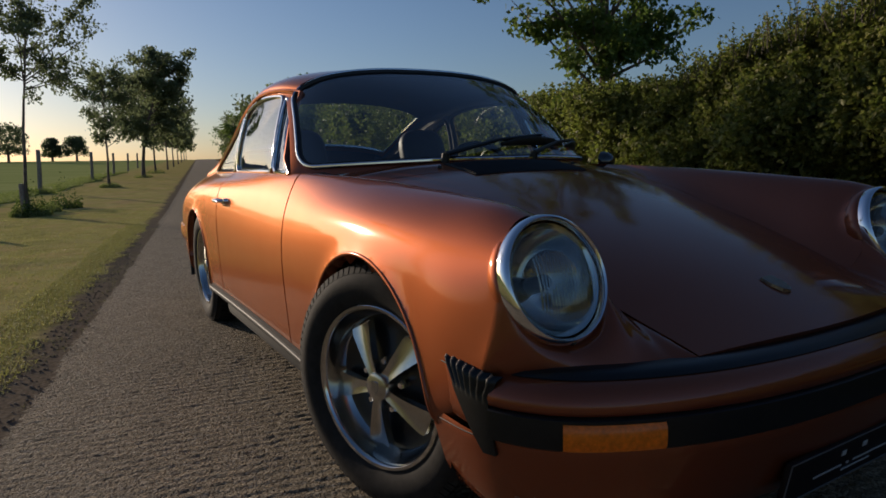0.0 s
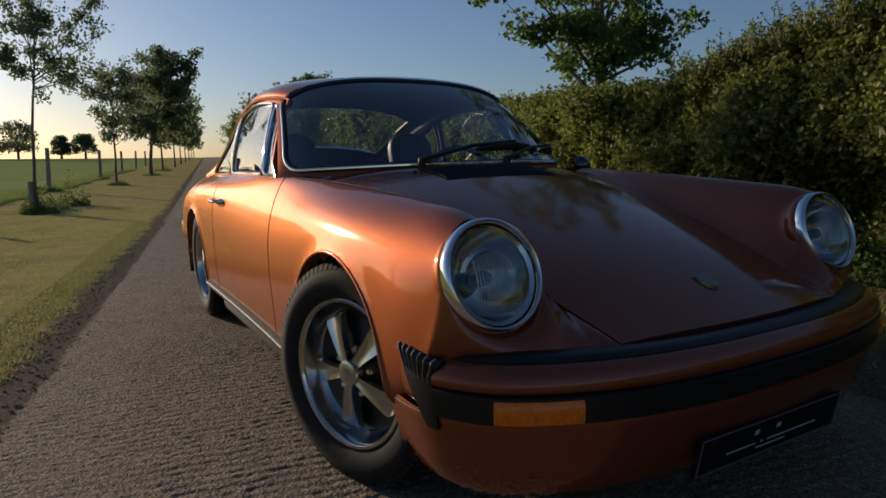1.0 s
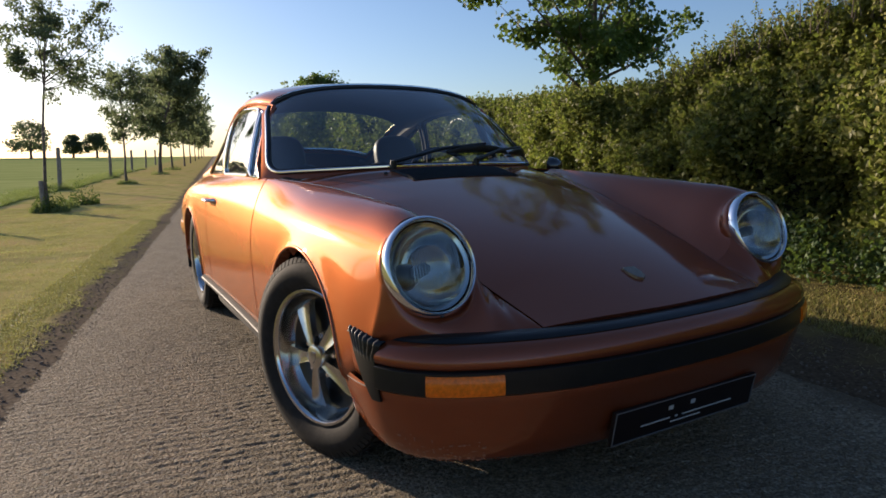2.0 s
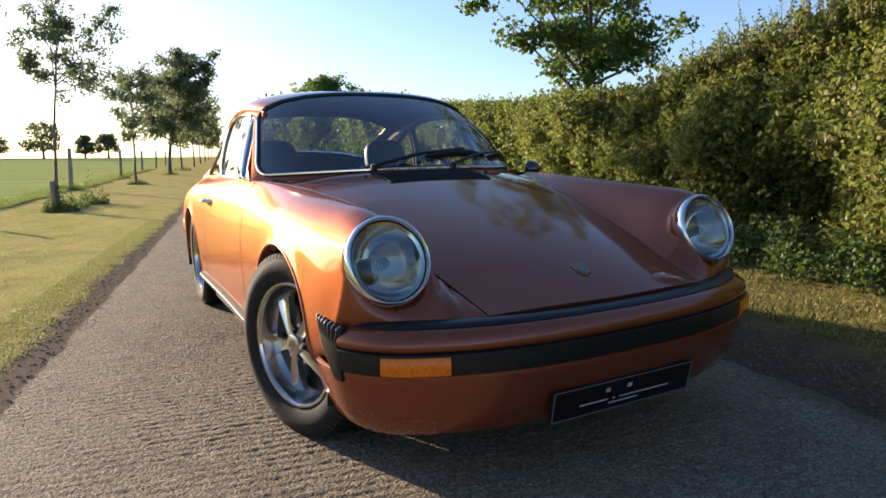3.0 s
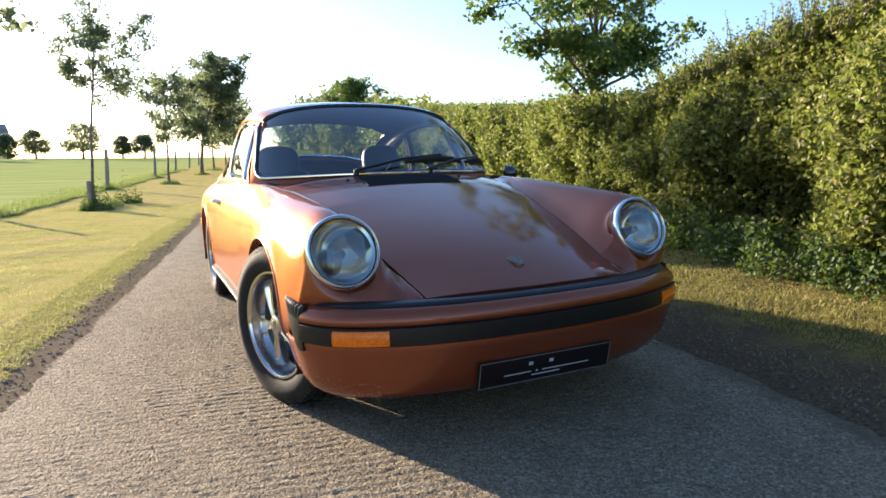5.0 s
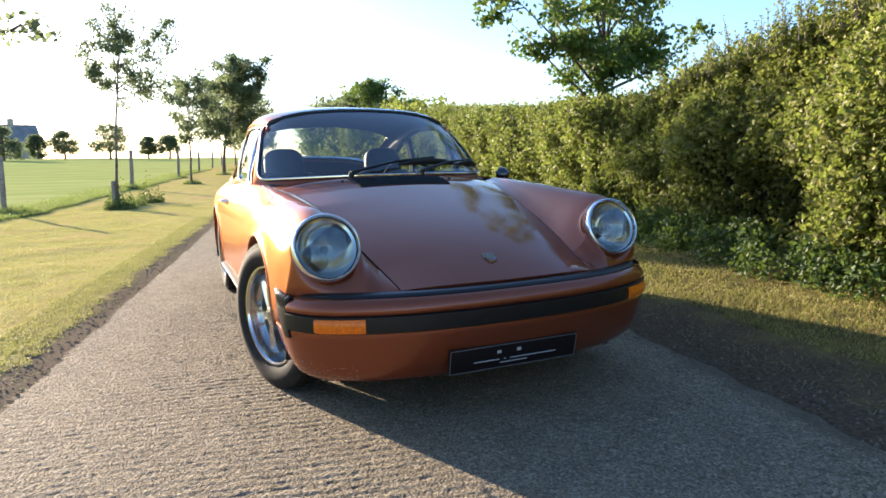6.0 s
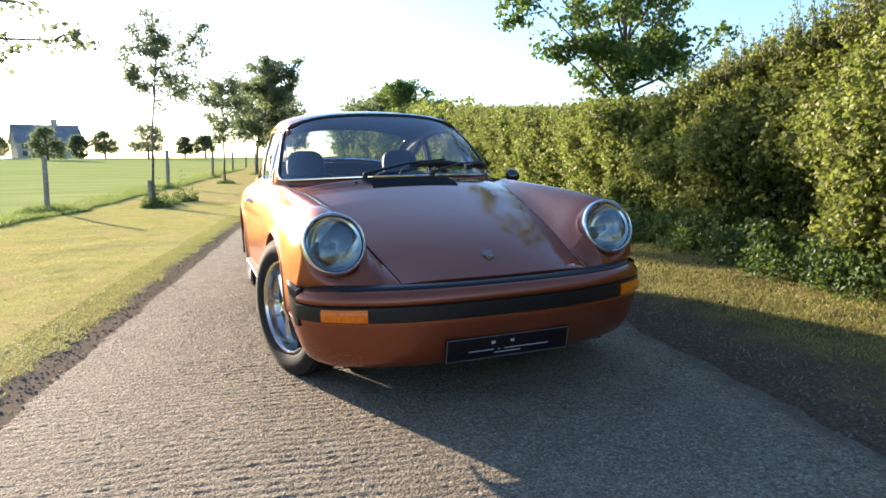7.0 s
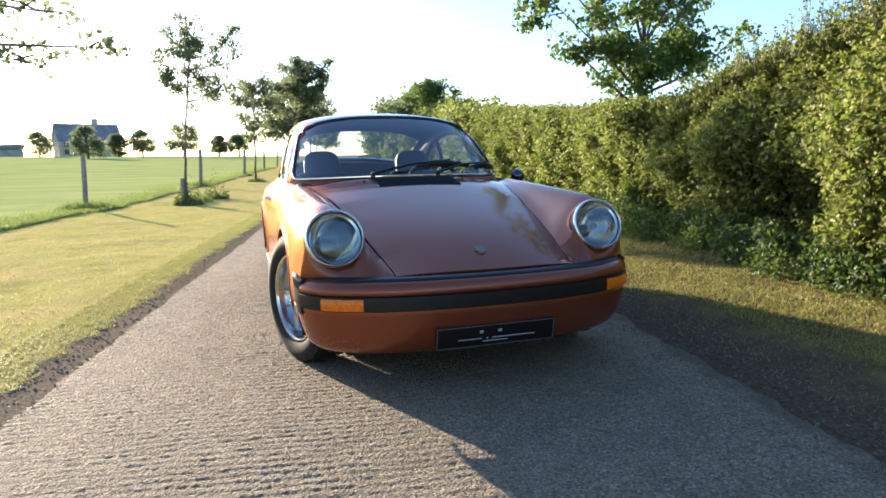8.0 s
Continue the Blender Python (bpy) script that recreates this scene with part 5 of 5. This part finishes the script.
# ---- trees ----
def tree(label, at, height, clear, radius, leaf, count, mat, seed, trunk_r=0.06, lean=(0.0, 0.0), shape=1.0, group="", up=0.6, tight=0.11, limbs=None, fork=5):
    """A young tree: tapered trunk, limbs that fork, and a crown of leaves gathered round the twigs.
    limbs: rows of (height on the trunk, tip), where the tree's habit is known."""
    global rng
    rng = np.random.default_rng(seed)
    root = thing("tree", label, "tree", Matrix.Translation(at), group)
    bm = bmesh.new()
    trunk = [Vector((lean[0] * q * q + rng.normal(0, 0.012), lean[1] * q * q + rng.normal(0, 0.012), height * 0.93 * q)) for q in np.linspace(0, 1, 9)]
    trunk[0] = Vector((0, 0, -0.05))
    tube(bm, trunk, [trunk_r * (1.25 if i == 0 else 1 - 0.88 * i / 8) for i in range(9)], 9)
    rows = []
    for z, tip in limbs or ():
        q = z / (height * 0.93)
        rows.append((Vector((lean[0] * q * q, lean[1] * q * q, z)), Vector(tip)))
    if not limbs:
        for k in range(int(13 + 6 * shape)):
            q = clear / height + (1 - clear / height) * (0.02 + 0.9 * k / int(13 + 6 * shape))
            p = Vector((lean[0] * q * q, lean[1] * q * q, height * 0.93 * q))
            a = k * 2.4 + rng.normal(0, 0.3)
            rel = (q - clear / height) / (1 - clear / height)
            reach = radius * (0.55 + 0.75 * math.sin(math.pi * min(rel * 0.9 + 0.12, 1))) * rng.uniform(0.62, 1.1)
            d = Vector((math.cos(a), math.sin(a), up + rng.normal(0, 0.15))).normalized()
            rows.append((p, p + d * reach + Vector((0, 0, reach * 0.10))))
    twigs = []
    for p, tip in rows:
        reach = (tip - p).length
        side = Vector((rng.normal(0, 0.06), rng.normal(0, 0.06), -0.05)) * reach
        pts = [p, p.lerp(tip, 0.5) + side, tip]
        r0 = trunk_r * 0.42 * min(1.0, 0.5 + 0.3 * reach)
        tube(bm, pts, [r0, r0 * 0.6, r0 * 0.15], 6)
        twigs += [pts[1].lerp(pts[2], s) for s in (0.1, 0.4, 0.7, 1.0)]
        for f in range(fork):
            s = rng.uniform(0.25, 1.0)
            b0 = pts[0].lerp(pts[1], s * 2) if s < 0.5 else pts[1].lerp(pts[2], s * 2 - 1)
            e = Vector((rng.normal(0, 1), rng.normal(0, 1), rng.normal(0.25, 0.6))).normalized()
            b1 = b0 + e * min(reach * rng.uniform(0.22, 0.42), radius * 0.45)
            tube(bm, [b0, b0.lerp(b1, 0.5) + Vector((0, 0, 0.02)), b1], [r0 * 0.4, r0 * 0.28, r0 * 0.1], 5)
            twigs += [b0.lerp(b1, s2) for s2 in (0.35, 0.7, 1.0)]
    twigs += [trunk[-1], trunk[-2]]
    part("trunk", bm, BARK, root)
    tw = np.array([tuple(p) for p in twigs])
    # whole sprays are missing here and there, so that the crown has gaps
    weight = rng.uniform(0, 1, len(tw)) ** 1.5 + 0.05
    pick = rng.choice(len(tw), count, p=weight / weight.sum())
    spread = radius * tight
    c = tw[pick] + np.clip(rng.normal(0, 1, (count, 3)), -1.7, 1.7) * (spread, spread, spread * 0.75)
    leaf_mesh("crown", c, leaf, mat, root, droop=0.6)
    return root


ROW = "young limes along the lane"
tree("young lime tree with a slim trunk and wind-blown crown", lane(-4.08, 12.0), 4.5, 2.3, 0.9, 0.062, 6200, LIME, 21, 0.036, (0.45, 0.0), 0.8, ROW, 0.6, 0.088,
     [(2.4, (0.36, 0.1, 4.35)), (2.5, (1.22, 0.2, 4.02)), (2.45, (1.42, -0.2, 3.45)), (2.3, (1.32, 0.3, 2.85)), (2.3, (0.85, -0.4, 2.60)), (2.6, (-0.42, 0.2, 3.45)),
      (2.45, (-0.25, -0.3, 2.75)), (2.9, (-0.18, -0.1, 3.85)), (3.1, (0.45, 0.4, 4.0)), (2.6, (0.30, -0.6, 3.30)), (2.7, (0.45, 0.6, 3.2)), (3.0, (0.10, 0.1, 4.15)), (2.9, (1.0, 0.1, 3.70)), (2.5, (-0.40, 0.1, 3.05)), (2.4, (0.75, 0.3, 3.0))], 4)
tree("slender lime tree on the verge", lane(-3.98, 22.3), 4.1, 1.4, 0.95, 0.085, 6000, LIME, 22, 0.045, (0.1, 0), 1.0, ROW)
tree("broad full-crowned lime tree beside the lane", lane(-3.6, 31.0), 5.9, 1.5, 1.55, 0.14, 12000, LIME, 23, 0.085, (1.7, 0), 1.4, ROW)
for k, (vv_, hgt) in enumerate(((38.0, 5.6), (46.5, 5.4), (57.0, 5.2), (69.0, 5.0), (81.0, 5.0), (95.0, 5.0), (110.0, 5.0))):
    tree("lime tree further along the avenue", lane(-3.5 if vv_ < 45 else -3.25, vv_), hgt, 1.6, 1.6, 0.24, 2600, LIME, 30 + k, 0.06, (0, 0), 1.0, ROW)
# its trunk stands on the verge beside the way; three low branches reach over the grass
at = lane(-4.2, 2.7)
tips = [(2.15, (-2.10, 2.05, 1.79)), (2.5, (-2.44, 1.90, 2.00)), (2.3, (-2.56, 1.93, 1.64)), (2.6, (-2.95, 1.85, 2.25))]
tree("lime tree whose low branch tips hang over the verge", at, 5.4, 1.85, 0.55, 0.056, 1300, LIME, 41, 0.06, (-0.2, 0), 1.0, ROW, 0.1, 0.13,
     [(z, tuple(lane(*tip) - at)) for z, tip in tips] + [(2.4, (-1.2, -0.6, 3.4)), (2.8, (-0.9, -1.2, 4.0)), (3.2, (-0.6, -0.9, 4.9)), (2.6, (-1.5, 0.2, 3.6)), (3.4, (-0.4, 0.4, 5.0))], 3)
tree("maple standing in the hedge, sunlit from one side", lane(3.26, 4.65), 4.9, 1.6, 1.0, 0.066, 11000, MAPLE, 51, 0.052, (0.1, 0.0), 1.2, "", 0.6, 0.075,
     [(1.5, (-1.15, 0.2, 2.50)), (1.7, (-1.40, -0.1, 2.80)), (1.9, (-1.15, 0.4, 3.35)), (1.7, (-0.80, -0.6, 2.50)), (1.7, (-0.50, -0.2, 2.30)), (1.7, (0.40, -0.3, 2.35)), (1.7, (0.95, -0.3, 2.45)), (1.7, (1.70, 0.1, 2.62)),
      (1.9, (1.35, 0.3, 3.15)), (2.3, (0.9, -0.5, 3.9)), (2.3, (-0.7, 0.1, 4.1)), (2.6, (0.1, 0.2, 4.8)), (1.8, (0.3, -0.7, 2.9)), (1.8, (-0.3, 0.7, 2.9)), (2.0, (0.6, 0.8, 3.4)), (2.2, (-0.3, -0.7, 3.6)), (1.9, (0.85, 0.2, 2.75))], 6)
tree("tree rising from the hedge line", lane(3.85, 29.6), 4.8, 1.4, 1.30, 0.15, 6000, MAPLE, 52, 0.13, (0, 0), 1.4, "", 0.75)
for k, (tv, th) in enumerate(((41.0, 4.6), (50.0, 5.0), (62.0, 5.4), (78.0, 5.8), (96.0, 6.2), (118.0, 6.0))):
    tree("tree rising from the hedge line", lane(4.2, tv), th, 0.4, 2.3, 0.30, 4200, MAPLE if k % 2 else LIME, 53 + k, 0.14, (0, 0), 1.4, "", 0.35, 0.16)


# far trees, house and barn beyond the field
def polar(heading, r):
    a = radians(heading)
    p = Vector((-0.96 + r * math.sin(a), -2.97 + r * math.cos(a), 0.0))
    q = LANE.inverted() @ p
    p.z = float(ground_height(np.array([q.x]), np.array([q.y]))[0])
    return p


def far_tree(label, at, height, width, seed, foot=0.22):
    """A full-headed tree seen across the field: trunk, limbs, and a domed crown of leaf clumps."""
    g = np.random.default_rng(seed)
    root = thing("tree", label, "tree", Matrix.Translation(at), "trees beyond the field")
    bm = tube(bmesh.new(), [(0, 0, -0.3), (0.05, 0, height * 0.3), (0, 0.05, height * 0.75)], [0.20, 0.14, 0.05], 8)
    clumps = []
    for k in range(70):
        a, q = g.uniform(0, 2 * math.pi), g.uniform(0, 1)
        r = width * math.sqrt(max(1 - (q * 1.02 - 0.32) ** 2 / 0.52, 0.05)) * g.uniform(0.15, 1.0) ** 0.5 * 0.92
        p = Vector((r * math.cos(a), r * math.sin(a), height * (foot + (0.95 - foot) * q)))
        clumps.append(tuple(p))
        if k % 4 == 0:
            tube(bm, [(0, 0, height * (0.18 + 0.4 * q)), p], [0.07, 0.02], 5)
    part("trunk", bm, BARK, root)
    c = np.array(clumps)[g.integers(0, len(clumps), 3600)] + np.clip(g.normal(0, 1, (3600, 3)), -1.6, 1.6) * (width * 0.17, width * 0.17, width * 0.12)
    leaf_mesh("crown", c, 0.26, LIME, root, droop=0.4)
    return root


for k, (head, half, high, r, foot) in enumerate(((-3.5, 1.42, 2.75, 108, 0.24), (-0.75, 0.68, 1.75, 118, 0.22), (0.85, 0.85, 1.9, 116, 0.22), (-6.6, 1.05, 2.1, 118, 0.25), (-8.35, 0.75, 1.85, 120, 0.1), (-10.5, 1.2, 2.45, 100, 0.12), (-13.7, 1.05, 1.8, 130, 0.1))):
    far_tree("round-headed tree on the far side of the field", polar(head, r), radians(high) * r, radians(half) * r, 60 + k, foot)
house = thing("house", "stone farmhouse with a dark slate roof beyond the field", "house", Matrix.Translation(polar(-10.45, 165)) @ pose(0, 0, 0, 0, 0, 22))
part("wall", box(bmesh.new(), -6.2, 6.2, -3.4, 3.4, -1, 3.7), STONE, house, smooth=False)
bm = bmesh.new()
a = [bm.verts.new(p) for p in ((-6.2, -3.4, 3.7), (6.2, -3.4, 3.7), (6.2, 3.4, 3.7), (-6.2, 3.4, 3.7), (-6.2, 0, 7.1), (6.2, 0, 7.1))]
for f in ((1, 2, 5), (3, 0, 4), (0, 1, 5, 4), (2, 3, 4, 5)):
    bm.faces.new([a[i] for i in f])
part("gable", bm, STONE, house, smooth=False)
bm = bmesh.new()
for sy in (-1, 1):
    a = [bm.verts.new(p) for p in ((-6.5, sy * 3.75, 3.4), (6.5, sy * 3.75, 3.4), (6.5, 0, 7.25), (-6.5, 0, 7.25), (-6.5, sy * 3.75, 3.6), (6.5, sy * 3.75, 3.6), (6.5, 0, 7.5), (-6.5, 0, 7.5))]
    for f in ((0, 1, 2, 3), (4, 5, 6, 7), (0, 1, 5, 4), (1, 2, 6, 5), (3, 0, 4, 7)):
        bm.faces.new([a[i] for i in f])
roof_ = part("roof", bm, SLATE, house, smooth=False)
part("chimney", box(bmesh.new(), 1.2, 2.3, -0.5, 0.5, 6.8, 8.7), STONE, roof_, smooth=False)
for x in (-4.8, -2.0, 2.0, 4.8):
    for z in (0.8, 2.3):
        part("window", box(bmesh.new(), x - 0.45, x + 0.45, -3.45, -3.35, z, z + 1.0), FAR_GLASS, house, smooth=False)
barn = thing("barn", "low dark-roofed barn beyond the field", "barn", Matrix.Translation(polar(-17.5, 165)) @ pose(0, 0, 0, 0, 0, 15))
part("wall", box(bmesh.new(), -8, 8, -3, 3, 0, 1.8), STONE, barn, smooth=False)
part("roof", box(bmesh.new(), -8.3, 8.3, -3.3, 3.3, 1.8, 2.9, 0.6), SLATE, barn, smooth=False)

# fence posts along the field's edge, and the stake of the first lime
rng = np.random.default_rng(5)
for k, (pu, pv, ph, pr) in enumerate(((-5.85, 10.95, 1.15, 0.048), (-5.45, 19.6, 1.3, 0.06), (-5.3, 28.0, 1.25, 0.06), (-5.4, 36.0, 1.2, 0.06), (-5.5, 44.0, 1.2, 0.06), (-5.6, 52.0, 1.2, 0.06))):
    bm = tube(bmesh.new(), [(0, 0, -0.1), (0.01, 0, ph * 0.5), (0.0, 0.01, ph - 0.02), (0.0, 0.01, ph)], [pr * 1.05, pr, pr * 0.95, pr * 0.75], 10)
    post = part("fence_post", bm, POST)
    post.matrix_basis = Matrix.Translation(lane(pu, pv)) @ pose(0, 0, 0, rng.normal(0, 0.6), 2.6 + rng.normal(0, 0.5), 0)
    tagged(post, "weathered round wooden fence post at the field's edge", "post", "fence posts")
stake = part("tree_stake", tube(bmesh.new(), [(0, 0, -0.1), (0, 0, 0.60), (0, 0, 0.63)], [0.042, 0.042, 0.034], 10), POST)
stake.matrix_basis = Matrix.Translation(lane(-4.16, 12.0))
tagged(stake, "short wooden stake beside the young lime", "stake")
for (pu, pv, rad, hgt, n) in ((-4.05, 12.0, 0.30, 0.66, 1700), (-3.80, 13.7, 0.34, 0.66, 1300)):
    r = rad * np.sqrt(rng.uniform(0, 1, n))
    a = rng.uniform(0, 2 * math.pi, n)
    c = np.stack([pu + r * np.cos(a), pv + r * np.sin(a), float(rise(pu, pv)) + 0.03 + hgt * rng.uniform(0, 1, n) ** 1.6 * (1 - (r / rad) * 0.75) * (0.8 + 0.5 * np.sin(a * 3 + pv))], -1)
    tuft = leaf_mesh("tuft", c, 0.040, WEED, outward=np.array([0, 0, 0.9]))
    tuft.matrix_basis = LANE
    tagged(tuft, "clump of rough grass and suckers round the base", "grass", kind="stuff")

for pu, pv, rad, hgt, n in ((-5.80, 10.95, 0.60, 0.26, 2200), (-3.95, 22.3, 0.35, 0.25, 700), (-5.45, 19.6, 0.4, 0.3, 700), (-5.3, 28.0, 0.4, 0.3, 400), (-3.6, 31.0, 0.4, 0.3, 400), (-3.5, 38.0, 0.5, 0.4, 400), (-4.05, 12.0, 0.35, 0.30, 700), (-4.0, 12.8, 0.3, 0.28, 500)):
    r = rad * np.sqrt(rng.uniform(0, 1, n))
    a = rng.uniform(0, 2 * math.pi, n)
    blades("tuft", pu + r * np.cos(a), pv + r * np.sin(a), hgt * rng.uniform(0.4, 1.1, n) * (1 - 0.6 * (r / rad) ** 2), rng.uniform(0.1, 0.7, n), rng.uniform(0.003, 0.006, n), FIELDB, "tuft of long unmown grass round the base")

# loose grit along both edges of the lane
rng = np.random.default_rng(11)
gv, gf = [], []
for k in range(2600):
    left = k % 2 == 0
    pu = ROAD_L - 0.04 + rng.normal(0, 0.06) if left else ROAD_R + rng.normal(0.12, 0.16)
    pv = -1.6 + 8 * rng.uniform(0, 1) ** 1.5
    s = rng.uniform(0.002, 0.007 if left else 0.008) * (1.6 if k % 29 == 0 else 1.0)
    pz = float(ground_height(np.array([pu]), np.array([pv]))[0]) if not ROAD_L < pu < ROAD_R else 0.001
    base = len(gv)
    ring = [(math.cos(a) * s * rng.uniform(0.7, 1.2), math.sin(a) * s * rng.uniform(0.7, 1.2)) for a in np.arange(5) * 1.2566]
    gv += [(pu + x, pv + y, pz) for x, y in ring] + [(pu + x * 0.55, pv + y * 0.55, pz + s * rng.uniform(0.6, 1.0)) for x, y in ring]
    gf += [(base + i, base + (i + 1) % 5, base + 5 + (i + 1) % 5, base + 5 + i) for i in range(5)] + [tuple(base + 5 + i for i in range(5))]
GRIT = simple("grit", (0.14, 0.115, 0.085), 0.9, grain=0.4, scale=25)
grit = mesh_object("grit", gv, gf, GRIT, smooth=False)
grit.matrix_basis = LANE
tagged(grit, "small loose stones along the lane's edges", "gravel", kind="stuff")

# the verges go on behind the walk
u, v = scatter(70000, -5.6, -1.96, -7.0, -0.9)
blades("verge_grass", u, v, rng.uniform(0.006, 0.026, len(u)), rng.uniform(0.3, 1.3, len(u)), rng.uniform(0.0015, 0.0035, len(u)), BLADE, "short dry mown grass on the verge")
u, v = scatter(45000, 1.55, 3.1, -7.0, -1.1)
blades("verge_grass", u, v, rng.uniform(0.012, 0.042, len(u)), rng.uniform(0.3, 1.3, len(u)), rng.uniform(0.0015, 0.0035, len(u)), MATTED, "short matted grass below the hedge")
